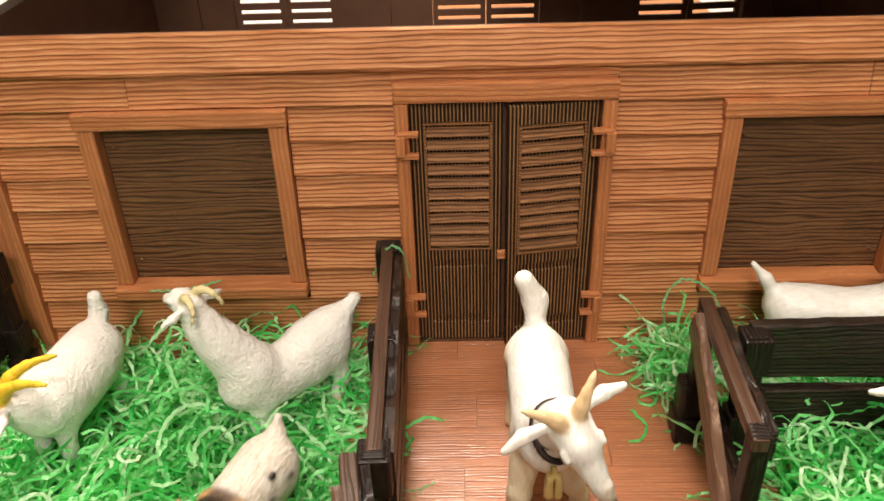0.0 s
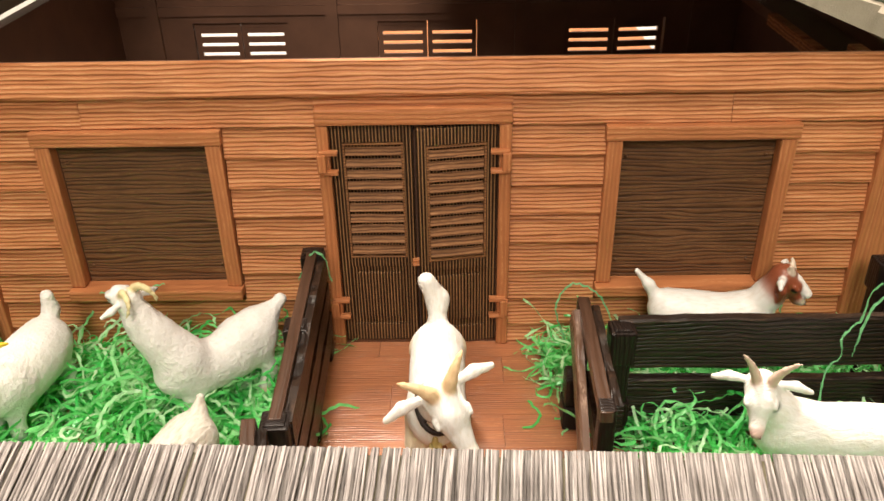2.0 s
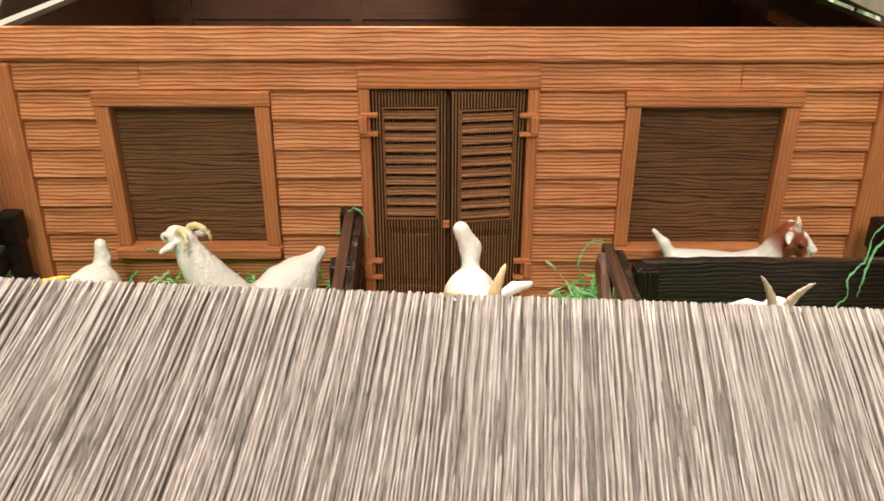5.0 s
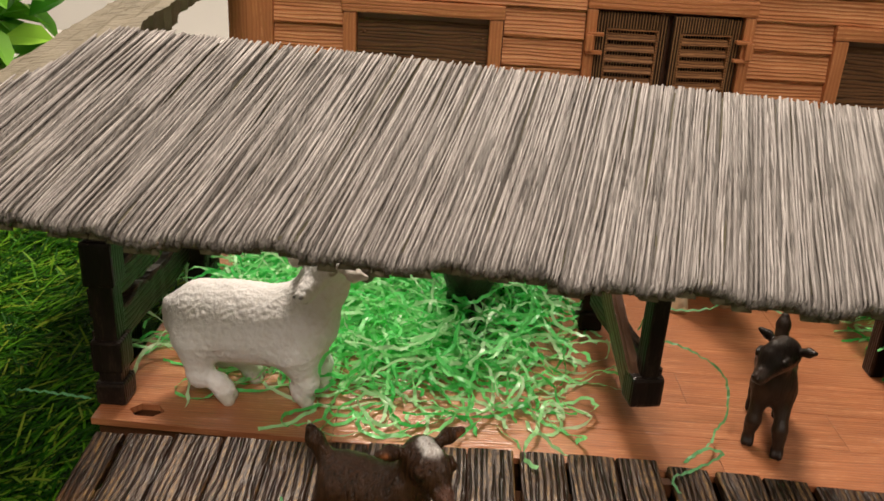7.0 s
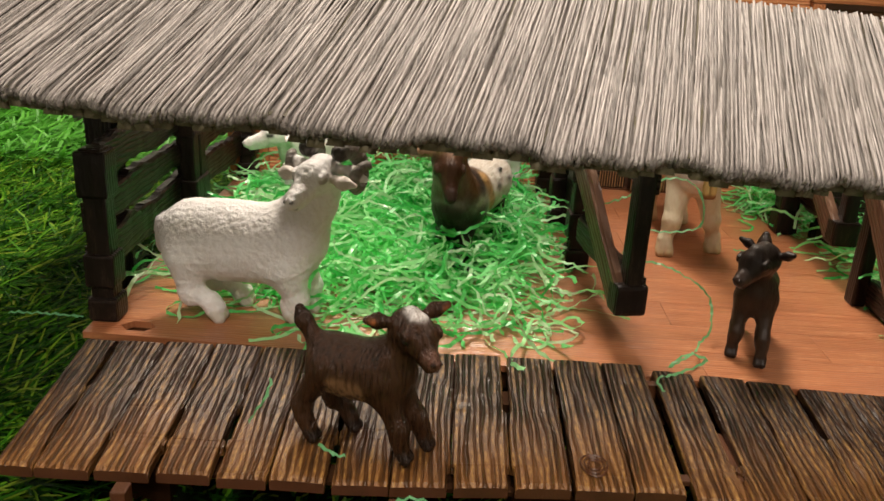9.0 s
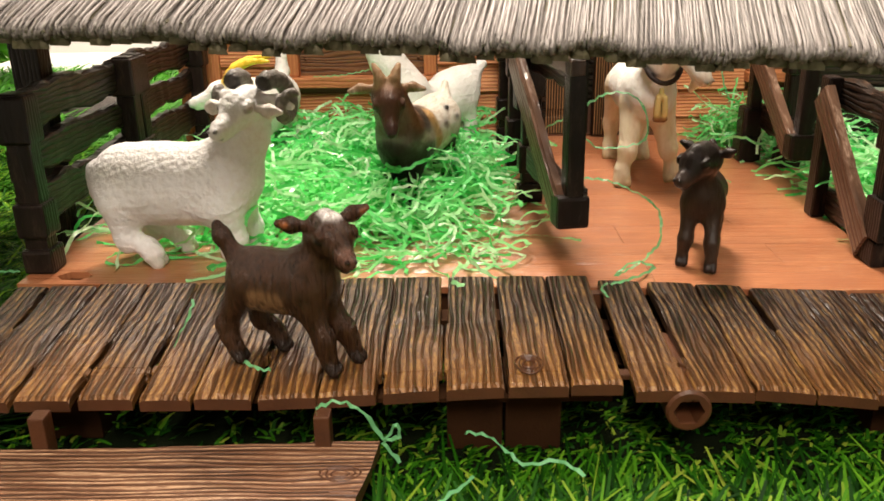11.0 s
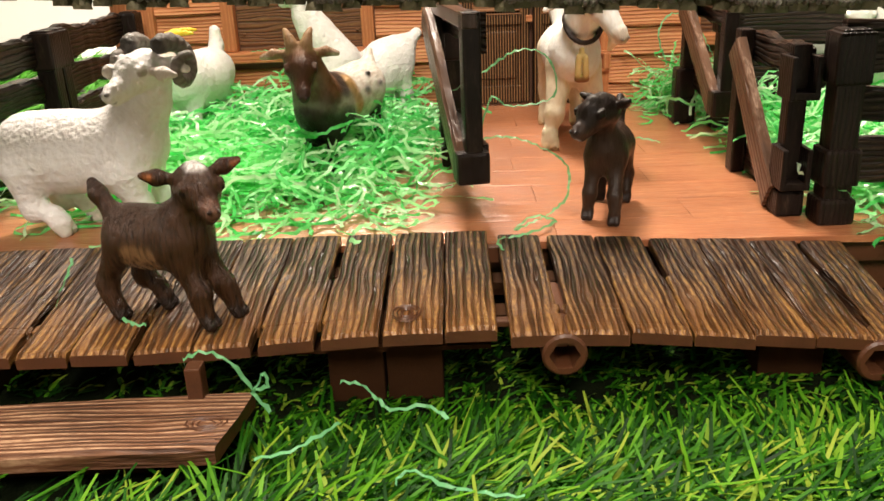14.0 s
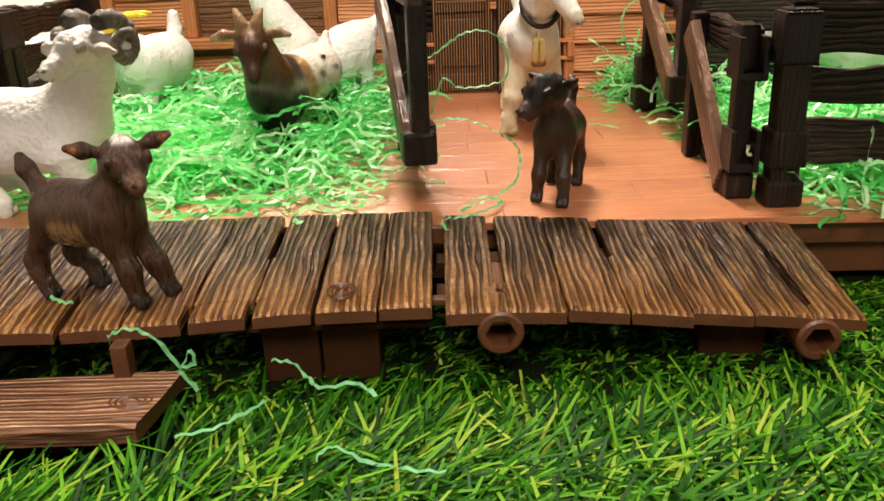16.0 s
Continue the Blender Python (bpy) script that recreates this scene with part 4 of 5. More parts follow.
def laid(x, r, out):
    """A reed from the eave at x up the slope, fanned outwards towards the hip and cut there."""
    low = fringe(x) + r.uniform(-0.007, 0.005)
    lean = 5.0 - 6.7 * x
    room = HIP - X0 - T_LEN * math.tan(radians(lean))
    share = min(1.0, max(0.05, (x - X0) / max(room, 0.01)))
    m = on_roof(x, low, out, r.uniform(-0.7, 0.7) - lean)
    return m @ Matrix.Diagonal((share * (T_LEN - low) / T_LEN / math.cos(radians(lean)), 1, 1, 1))


r = random.Random(12)
x = X0
while x < X1:
    piece("reed", r.choice(reeds), thatch, laid(x, r, r.uniform(0.002, 0.012)))
    x += r.choice((0.013, 0.016, 0.02, 0.024, 0.028))
# the darker bed of reeds between them
turned = ROOF @ Matrix.Rotation(radians(90), 4, "Z")
inverse = turned.inverted()


def reed_layer(name, kinds, lift, pitch, material):
    """Many reeds joined into one layer of the thatch."""
    verts, faces = [], []
    x = X0
    while x < X1:
        me = r.choice(kinds)
        m = inverse @ laid(x, r, r.uniform(*lift))
        n = len(verts)
        verts += [m @ v.co for v in me.vertices]
        faces += [[n + k for k in p.vertices] for p in me.polygons]
        x += r.uniform(*pitch)
    me = bpy.data.meshes.new(name)
    me.from_pydata(verts, [], faces)
    me.materials.append(material)
    me.polygons.foreach_set("use_smooth", [True] * len(me.polygons))
    ob = new(name, me)
    ob.parent = thatch
    ob.matrix_basis = turned
    return tagged(ob, kind="stuff")


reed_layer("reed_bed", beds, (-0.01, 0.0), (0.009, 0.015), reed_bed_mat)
reed_layer("fine_reeds", fines, (0.0, 0.01), (0.018, 0.04), reed_mat)
x = X0
while x < X1:
    piece("reed_end", r.choice(stubs), thatch, on_roof(x, fringe(x) + r.uniform(-0.008, 0.006), -0.07 + r.uniform(-0.008, 0.006)))
    x += r.uniform(0.052, 0.068)

# ---- figures: rounded forms blended into one moulded skin ----


def value_noise(p, cell, seed):
    g = np.random.default_rng(seed).uniform(-1, 1, (16, 16, 16))
    q = p / cell
    i = np.floor(q).astype(int)
    f = q - i
    f = f * f * (3 - 2 * f)
    out = 0
    for a in (0, 1):
        for b in (0, 1):
            for c in (0, 1):
                w = np.abs(1 - a - f[..., 0]) * np.abs(1 - b - f[..., 1]) * np.abs(1 - c - f[..., 2])
                out = out + w * g[(i[..., 0] + a) % 16, (i[..., 1] + b) % 16, (i[..., 2] + c) % 16]
    return out


class Figure:
    def __init__(self):
        self.forms = []

    def form(self, a, b, ra, rb, color, k=0.03, flat=(1, 1, 1)):
        """A tapered rounded form from a to b. k: how softly it melts into the rest; flat: squash along an axis."""
        self.forms.append((np.array(a, float), np.array(b, float), ra, rb, np.array(color, float), k, np.array(flat, float)))

    def chain(self, points, radii, color, k=0.03, flat=(1, 1, 1)):
        for p, q, r0, r1 in zip(points, points[1:], radii, radii[1:]):
            self.form(p, q, r0, r1, color, k, flat)

    def distance(self, form, p):
        a, b, ra, rb, _, _, flat = form
        p, a, b = p / flat, a / flat, b / flat
        d = b - a
        t = np.clip(((p - a) @ d) / max(d @ d, 1e-9), 0, 1)
        return np.linalg.norm(p - a - t[..., None] * d, axis=-1) - (ra + (rb - ra) * t)

    def mesh(self, name, material, vox=0.011, wool=0.0, wool_cell=0.035, soft=0.0045):
        lo = np.min([np.minimum(f[0], f[1]) - max(f[2], f[3]) * max(1, f[6].max()) for f in self.forms], 0) - 0.04
        hi = np.max([np.maximum(f[0], f[1]) + max(f[2], f[3]) * max(1, f[6].max()) for f in self.forms], 0) + 0.04
        n = np.ceil((hi - lo) / vox).astype(int) + 1
        field = np.full(n, 9.0)
        for f in self.forms:
            pad = max(f[2], f[3]) * max(1, f[6].max()) + f[5] + 2 * vox
            i0 = np.maximum(np.floor((np.minimum(f[0], f[1]) - pad - lo) / vox).astype(int), 0)
            i1 = np.minimum(np.ceil((np.maximum(f[0], f[1]) + pad - lo) / vox).astype(int) + 1, n)
            sl = tuple(slice(a, b) for a, b in zip(i0, i1))
            grid = np.stack(np.meshgrid(*[lo[c] + vox * np.arange(i0[c], i1[c]) for c in range(3)], indexing="ij"), -1)
            d, old, k = self.distance(f, grid), field[sl], f[5]
            h = np.clip(0.5 + 0.5 * (old - d) / k, 0, 1)
            field[sl] = np.where(old > 8, d, old + (d - old) * h - k * h * (1 - h))
        if wool:
            grid = np.stack(np.meshgrid(*[lo[c] + vox * np.arange(n[c]) for c in range(3)], indexing="ij"), -1)
            near = np.abs(field) < 0.06
            low = np.clip((grid[..., 2] - 0.12) / 0.15, 0, 1)
            field = field + near * low * wool * (value_noise(grid, wool_cell, 4) + 0.6 * value_noise(grid, wool_cell * 0.5, 9))
        inside = field < 0
        acc, cnt = np.zeros((*(n - 1), 3)), np.zeros(n - 1)
        corner = [(a, b, c) for a in (0, 1) for b in (0, 1) for c in (0, 1)]
        view = {c: tuple(slice(o, o + m - 1) for o, m in zip(c, n)) for c in corner}
        for p in corner:
            for q in corner:
                if sum(q) - sum(p) == 1 and all(y >= x for x, y in zip(p, q)):
                    f0, f1 = field[view[p]], field[view[q]]
                    cross = (f0 < 0) != (f1 < 0)
                    t = np.where(cross, f0 / np.where(cross, f0 - f1, 1), 0)
                    for c in range(3):
                        acc[..., c] += np.where(cross, p[c] + t * (q[c] - p[c]), 0)
                    cnt += cross
        cells = np.argwhere(cnt > 0)
        index = -np.ones(n - 1, int)
        index[tuple(cells.T)] = np.arange(len(cells))
        m = tuple(cells.T)
        verts = lo + vox * (cells + acc[m] / cnt[m][:, None])
        faces = []
        for axis in range(3):
            u, v = (axis + 1) % 3, (axis + 2) % 3
            s0 = [slice(None)] * 3
            s1 = [slice(None)] * 3
            s0[axis], s1[axis] = slice(0, -1), slice(1, None)
            e = np.argwhere(inside[tuple(s0)] != inside[tuple(s1)])
            e = e[(e[:, u] > 0) & (e[:, v] > 0) & (e[:, u] < n[u] - 1) & (e[:, v] < n[v] - 1)]
            flip = inside[tuple(e.T)]
            ids = []
            for du, dv in ((-1, -1), (0, -1), (0, 0), (-1, 0)):
                g = e.copy()
                g[:, u] += du
                g[:, v] += dv
                ids.append(index[tuple(g.T)])
            quad = np.stack(ids, 1)
            quad[~flip] = quad[~flip][:, ::-1]
            faces.append(quad)
        faces = np.concatenate(faces)
        dist = np.stack([self.distance(f, verts) for f in self.forms], 1)
        w = np.exp(-(dist - dist.min(1, keepdims=True)) / soft)
        paint = (w @ np.stack([f[4] for f in self.forms])) / w.sum(1, keepdims=True)
        me = bpy.data.meshes.new(name)
        me.from_pydata((verts * S).tolist(), [], faces.tolist())
        layer = me.attributes.new("paint", "FLOAT_COLOR", "POINT")
        layer.data.foreach_set("color", np.concatenate([paint, np.ones((len(paint), 1))], 1).ravel())
        me.polygons.foreach_set("use_smooth", [True] * len(me.polygons))
        me.materials.append(material)
        return new(name, me)


WHITE, CREAM, PALE = (0.86, 0.845, 0.8), (0.76, 0.66, 0.48), (0.68, 0.58, 0.46)
BROWN, DARK, BLACK = (0.045, 0.0195, 0.009), (0.022, 0.013, 0.01), (0.01, 0.008, 0.007)
RUST, HORN, YELLOW, PINK = (0.26, 0.07, 0.03), (0.72, 0.52, 0.3), (0.8, 0.52, 0.03), (0.62, 0.38, 0.3)


def V(*p):
    return np.array(p, float)


def head(fig, c, yaw, pitch, size, color, muzzle, ear, ear_tip, ear_len=1.0, ear_drop=0.0, eye=BLACK, snout=1.0, ear_wide=1.0, roll=0.0):
    """A goat's head at c, looking along yaw and pitch (degrees). Returns its axes."""
    a, b = radians(yaw), radians(pitch)
    f = V(math.cos(b) * math.cos(a), math.cos(b) * math.sin(a), math.sin(b))
    l = V(-math.sin(a), math.cos(a), 0)
    u = np.cross(f, l)
    c0, s0 = math.cos(radians(roll)), math.sin(radians(roll))
    l, u = l * c0 + u * s0, u * c0 - l * s0
    s = size
    q = 0.95 * snout
    fig.form(c, c + f * 0.32 * s + u * 0.02 * s, 0.31 * s, 0.28 * s, color, 0.12 * s)
    fig.form(c + f * 0.3 * s - u * 0.03 * s, c + f * (q - 0.05) * s - u * 0.16 * s, 0.25 * s, 0.145 * s, color, 0.1 * s)
    fig.form(c + f * q * s - u * 0.17 * s, c + f * (q + 0.07) * s - u * 0.19 * s, 0.145 * s, 0.125 * s, muzzle, 0.05 * s)
    fig.form(c + f * 0.4 * s - u * 0.2 * s, c + f * (q - 0.02) * s - u * 0.3 * s, 0.14 * s, 0.09 * s, color, 0.05 * s)
    for sgn in (-1, 1):
        e = c + f * 0.36 * s + l * sgn * 0.272 * s + u * 0.075 * s
        fig.form(e - u * 0.035 * s, e + f * 0.07 * s - u * 0.035 * s, 0.055 * s, 0.05 * s, eye, 0.006)
        fig.form(e + u * 0.05 * s - f * 0.03 * s, e + f * 0.09 * s + u * 0.03 * s, 0.05 * s, 0.04 * s, color, 0.02 * s)
        nose = c + f * (q + 0.16) * s + l * sgn * 0.065 * s - u * 0.14 * s
        fig.form(nose, nose + f * 0.01, 0.028 * s, 0.025 * s, tuple(0.2 * v for v in muzzle), 0.003)
        r0 = c - f * 0.05 * s + l * sgn * 0.24 * s + u * 0.1 * s
        r1 = r0 + l * sgn * 0.32 * s * ear_len - u * (0.02 + 0.3 * ear_drop) * s - f * 0.04 * s
        r2 = r0 + l * sgn * 0.58 * s * ear_len - u * (0.05 + 0.7 * ear_drop) * s
        fig.chain([r0, r1, r2], [0.065 * s, 0.105 * s * ear_wide, 0.05 * s * ear_wide], ear, 0.03 * s, (1, 1, 1))
        fig.form(r1 * 0.4 + r2 * 0.6 + f * 0.05 * s * ear_wide, r2 + f * 0.025 * s * ear_wide, 0.04 * s, 0.022 * s, ear_tip, 0.02 * s)
    mouth = c + f * (q + 0.06) * s - u * 0.3 * s
    fig.form(mouth - l * 0.07 * s, mouth + l * 0.07 * s, 0.02 * s, 0.02 * s, tuple(0.45 * v for v in muzzle), 0.004)
    return f, l, u


def horns(fig, c, f, l, u, s, color, length, spread, back, tip=None, thick=0.1, start=0.12, curl=0.0):
    for sgn in (-1, 1):
        p = c + f * 0.02 * s + l * sgn * start * s + u * 0.24 * s
        pts, rad = [p], [thick * s]
        n = 7
        for i in range(n):
            t = (i + 1) / n
            d = u * (1 - t * back) - f * (0.35 + t * back * 0.9) + l * sgn * spread * (0.4 + t)
            if curl:
                d = u * math.cos(curl * t) - f * math.sin(curl * t) + l * sgn * spread
            p = p + d / np.linalg.norm(d) * length * s / n
            pts.append(p)
            rad.append(thick * s * (1 - 0.75 * t) * (1.06 if i % 2 else 0.94))
        fig.chain(pts, rad, color, 0.012)


def legs(fig, feet, tops, r_top, r_low, color, hoof, bend=0.04):
    for (x, y, h), (tx, ty, tz) in zip(feet, tops):
        rear = tx < 0
        knee = V(x * 0.6 + tx * 0.4 + (-bend if rear else bend * 0.5), y * 0.6 + ty * 0.4, h + (tz - h) * 0.48)
        ankle = V(x - (0.2 * bend if rear else 0), y, h + 0.085)
        fig.form(V(tx, ty, tz), knee, r_top, r_low * 1.25, color, 0.05)
        fig.form(knee, ankle, r_low * 1.15, r_low * 0.92, color, 0.025)
        fig.form(knee + V(0.006, 0, -0.01), knee + V(0.006, 0, -0.03), r_low * 1.28, r_low * 1.2, color, 0.02)
        fig.form(ankle, V(x + 0.008, y, h + 0.055), r_low * 1.12, r_low * 1.15, color, 0.015)
        for side in (-1, 1):
            fig.form(V(x + 0.014, y + side * r_low * 0.5, h + 0.04), V(x + 0.032, y + side * r_low * 0.55, h + 0.018), r_low * 0.78, r_low * 0.72, hoof, 0.006)


def place(fig, name, material, loc, rz, label, category="figurine", scale=1.0, **kw):
    ob = fig.mesh(name, material, **kw)
    ob.matrix_basis = Matrix.Translation((loc[0] * S, loc[1] * S, loc[2] * S)) @ Matrix.Rotation(radians(rz), 4, "Z") @ Matrix.Diagonal((scale, scale, scale, 1))
    return tagged(ob, label, category, "farm animal figurines")


def kid(body, belly, face, blaze, muzzle, ear_tip, head_yaw, head_pitch, feet, slim=1.0, ear_len=0.95, ear_wide=1.18, neck=0.06):
    g = Figure()
    g.form(V(-0.13, 0, 0.305), V(0.07, 0, 0.3), 0.086 * slim, 0.086 * slim, body, 0.05)
    g.form(V(-0.06, 0, 0.26), V(0.01, 0, 0.265), 0.086 * slim, 0.084 * slim, belly, 0.075)
    g.form(V(0.07, 0, 0.33), V(0.1, 0, 0.29), 0.078 * slim, 0.076 * slim, body, 0.05)
    g.form(V(0.1, 0, 0.34), V(0.15, 0, 0.45), 0.068 * slim, neck * slim, body, 0.05)
    c = V(0.15, 0, 0.475)
    f, l, u = head(g, c, head_yaw, head_pitch, 0.222, face, muzzle, face, ear_tip, ear_len, -0.25, BLACK, 0.72, ear_wide)
    g.chain([c + u * 0.05 + f * 0.01, c + f * 0.06 + u * 0.052, c + f * 0.1 + u * 0.034], [0.028, 0.027, 0.012], blaze, 0.018)
    g.form(V(-0.19, 0, 0.35), V(-0.24, 0, 0.42), 0.032, 0.028, body, 0.03)
    g.form(V(-0.24, 0, 0.42), V(-0.255, 0, 0.455), 0.03, 0.018, tuple(0.6 * v for v in body), 0.02)
    tops = [(-0.14, -0.045, 0.27), (-0.14, 0.045, 0.27), (0.08, -0.045, 0.26), (0.08, 0.045, 0.26)]
    legs(g, feet, tops, 0.05 * slim, 0.0265 * slim, body, DARK, 0.045)
    return g


TAN = (0.23, 0.13, 0.062)
place(kid(BROWN, TAN, BROWN, (0.85, 0.82, 0.8), (0.12, 0.055, 0.035), (0.4, 0.13, 0.04), -38, -4, [(-0.19, -0.07, 0), (-0.09, 0.05, 0), (0.155, -0.055, 0), (0.19, 0.055, 0)], 1.0, 0.74),
      "goat_kid_figurine", fur_paint, (-1.515, -3.42, -0.012), -20, "dark brown goat kid figurine with tan belly standing on the walkway", vox=0.0065, soft=0.0025)
place(kid((0.032, 0.018, 0.011), (0.07, 0.04, 0.021), (0.02, 0.013, 0.01), (0.05, 0.043, 0.038), (0.05, 0.03, 0.022), (0.03, 0.018, 0.012), -30, -8, [(-0.17, -0.06, 0), (-0.16, 0.055, 0), (0.12, -0.06, 0), (0.17, 0.06, 0)], 0.8, 0.54, 0.9, 0.046),
      "goat_kid_figurine", satin_paint, (0.1, -2.5, 0.0), -110, "near-black goat kid figurine standing on the aisle floor", vox=0.0065, soft=0.003)


FLEECE = (0.9, 0.89, 0.885)


def ram():
    g = Figure()
    g.form(V(-0.24, 0, 0.36), V(0.16, 0, 0.355), 0.165, 0.16, FLEECE, 0.08)
    g.form(V(-0.1, 0, 0.33), V(0.1, 0, 0.32), 0.16, 0.15, FLEECE, 0.08)
    g.form(V(0.2, 0, 0.4), V(0.28, 0, 0.56), 0.145, 0.1, FLEECE, 0.08)
    g.form(V(0.28, 0, 0.56), V(0.33, -0.02, 0.66), 0.1, 0.085, FLEECE, 0.05)
    c = V(0.33, -0.05, 0.7)
    f, l, u = head(g, c, -112, -8, 0.25, FLEECE, FLEECE, FLEECE, FLEECE, 0.95, 0.12, (0.45, 0.4, 0.36), 0.9, 1.15)
    for sgn in (-1, 1):
        e = c + f * 0.05 + l * sgn * 0.085 + u * 0.0
        g.chain([e, e + l * sgn * 0.055 - u * 0.004 + f * 0.015, e + l * sgn * 0.1 - u * 0.012], [0.018, 0.03, 0.012], (0.8, 0.74, 0.68), 0.01)
    grey = (0.3, 0.27, 0.23)
    for sgn in (-1, 1):
        o = c + l * sgn * 0.12 - f * 0.05 + u * 0.0
        pts, rad = [], []
        for i in range(37):
            t = i / 36
            a = radians(110 - 400 * t)
            rr = 0.094 * (1 - 0.6 * t)
            pts.append(o + u * rr * math.sin(a) - f * rr * math.cos(a) + l * sgn * (-0.04 + 0.11 * t))
            rad.append(0.039 * (1 - 0.55 * t) * (1.03 if i % 2 else 0.94))
        for i in range(36):
            g.form(pts[i], pts[i + 1], rad[i], rad[i + 1], grey if i % 2 else (0.06, 0.053, 0.047), 0.004)
    tops = [(-0.26, -0.08, 0.28), (-0.26, 0.08, 0.28), (0.18, -0.08, 0.26), (0.18, 0.08, 0.26)]
    legs(g, [(-0.15, -0.1, 0), (-0.08, 0.09, 0), (0.19, -0.07, 0), (0.24, 0.08, 0)], tops, 0.1, 0.042, FLEECE, (0.6, 0.57, 0.5), 0.06)
    g.form(V(-0.39, 0, 0.4), V(-0.4, 0, 0.3), 0.04, 0.03, FLEECE, 0.05)
    return g


place(ram(), "ram_figurine", wool_paint, (-2.14, -2.45, 0.0), -2, "white woolly ram figurine with grey curled horns on the pen floor", wool=0.0026, wool_cell=0.017, vox=0.0056, soft=0.0018)


def adult(body, face, muzzle, horn, head_at, head_yaw, head_pitch, feet, tail_tip, horn_len, spread, back, head_size=0.25, ear_drop=0.1, leg=CREAM, hoof=(0.66, 0.5, 0.3), fat=1.0, horn_thick=0.1, snout=1.0, tail=1.0, curl=0.0, ear=None, ear_len=1.0, roll=0.0):
    """A standing goat about a decimetre tall, facing +x."""
    g = Figure()
    g.form(V(-0.3, 0, 0.5), V(0.2, 0, 0.5), 0.15 * fat, 0.15 * fat, body, 0.08)
    g.form(V(-0.15, 0, 0.45), V(0.12, 0, 0.44), 0.155 * fat, 0.15 * fat, body, 0.08)
    g.form(V(0.2, 0, 0.53), V(0.3, 0, 0.5), 0.14 * fat, 0.12, body, 0.08)
    h = V(*head_at)
    mid = V(0.28, 0, 0.56) * 0.5 + h * 0.5
    g.chain([V(0.26, 0, 0.55), mid, h], [0.13 * fat, 0.1 * fat, 0.075], body, 0.06)
    f, l, u = head(g, h, head_yaw, head_pitch, head_size, face, muzzle, ear or body, PALE, ear_len, ear_drop, BLACK, snout, 1.0, roll)
    horns(g, h, f, l, u, head_size, horn, horn_len, spread, back, None, horn_thick, 0.12, curl)
    g.chain([V(-0.4, 0, 0.6), V(-0.45, 0, 0.68), V(*tail_tip)], [0.05, 0.055 * tail, 0.045 * tail ** 2], body, 0.04)
    tops = [(-0.3, -0.07, 0.46), (-0.3, 0.07, 0.46), (0.2, -0.07, 0.42), (0.2, 0.07, 0.42)]
    legs(g, feet, tops, 0.082, 0.04, leg, hoof, 0.05)
    return g, h, f, l, u


goat, h, f, l, u = adult(WHITE, WHITE, PALE, HORN, (0.53, 0.03, 0.84), 34, -34, [(-0.36, -0.09, 0), (-0.33, 0.1, 0), (0.3, -0.14, 0), (0.2, 0.16, 0)], (-0.44, -0.055, 0.8), 0.66, 0.8, 0.6, 0.28, 0.1, fat=0.82, horn_thick=0.115, ear_len=1.15, roll=20, tail=1.02)
ring = [V(0.4, 0.017, 0.7) + (V(0.092, 0, -0.108) if math.cos(t) > 0 else V(0.066, 0, -0.06)) * math.cos(t) + V(0, 0.097, 0) * math.sin(t) for t in np.linspace(0, 2 * math.pi, 25)]
goat.chain(ring, [0.0135] * 25, DARK, 0.003)
goat.form(V(0.495, 0.0, 0.56), V(0.497, 0.0, 0.53), 0.014, 0.018, (0.5, 0.36, 0.12), 0.004)
for dy in (-0.017, 0.017):
    for dx in (-0.01, 0.01):
        goat.form(V(0.503 + dx, dy, 0.522), V(0.505 + dx, dy * 1.15, 0.437), 0.015, 0.017, (0.72, 0.57, 0.23), 0.002)
goat.form(V(0.503, -0.02, 0.412), V(0.503, 0.02, 0.412), 0.02, 0.02, (0.24, 0.1, 0.035), 0.004)
goat.form(h + f * 0.24 - u * 0.1, h + f * 0.22 - u * 0.19, 0.03, 0.015, CREAM, 0.02)
place(goat, "goat_figurine", coat_paint, (0.125, -1.02, 0.0), -90, "cream-white horned goat figurine wearing a dark collar and brass bell", scale=1.02, vox=0.0085)

FEET = [(-0.32, -0.09, 0), (-0.3, 0.09, 0), (0.24, -0.1, 0), (0.26, 0.1, 0)]
goat, h, f, l, u = adult(WHITE, WHITE, WHITE, YELLOW, (0.42, -0.06, 0.66), -70, -6, FEET, (-0.45, 0, 0.8), 1.35, 0.3, 1.25, 0.28, leg=WHITE, fat=1.25, horn_thick=0.17)
place(goat, "goat_figurine", wool_paint, (-2.16, -0.76, 0.0), -100, "white goat figurine with bright yellow horns in green shred", wool=0.0022, scale=0.8)
goat, h, f, l, u = adult(WHITE, WHITE, WHITE, (0.76, 0.66, 0.36), (0.43, -0.14, 1.08), -75, 8, [(x, y, 0.12) for x, y, z in FEET], (-0.54, 0, 0.74), 1.05, 0.35, 2.2, 0.25, leg=WHITE, horn_thick=0.11, fat=1.0, snout=0.72, curl=3.4)
goat.form(V(-0.32, 0, 0.6), V(-0.2, 0, 0.58), 0.15, 0.15, WHITE, 0.08)
goat.form(V(0.22, 0, 0.62), V(0.39, -0.11, 0.93), 0.16, 0.105, WHITE, 0.06)
place(goat, "goat_figurine", wool_paint, (-1.12, -0.64, -0.04), 221, "white long-haired goat figurine with raised head in green shred", wool=0.0028, scale=0.82)
SEPIA = (0.1, 0.052, 0.026)
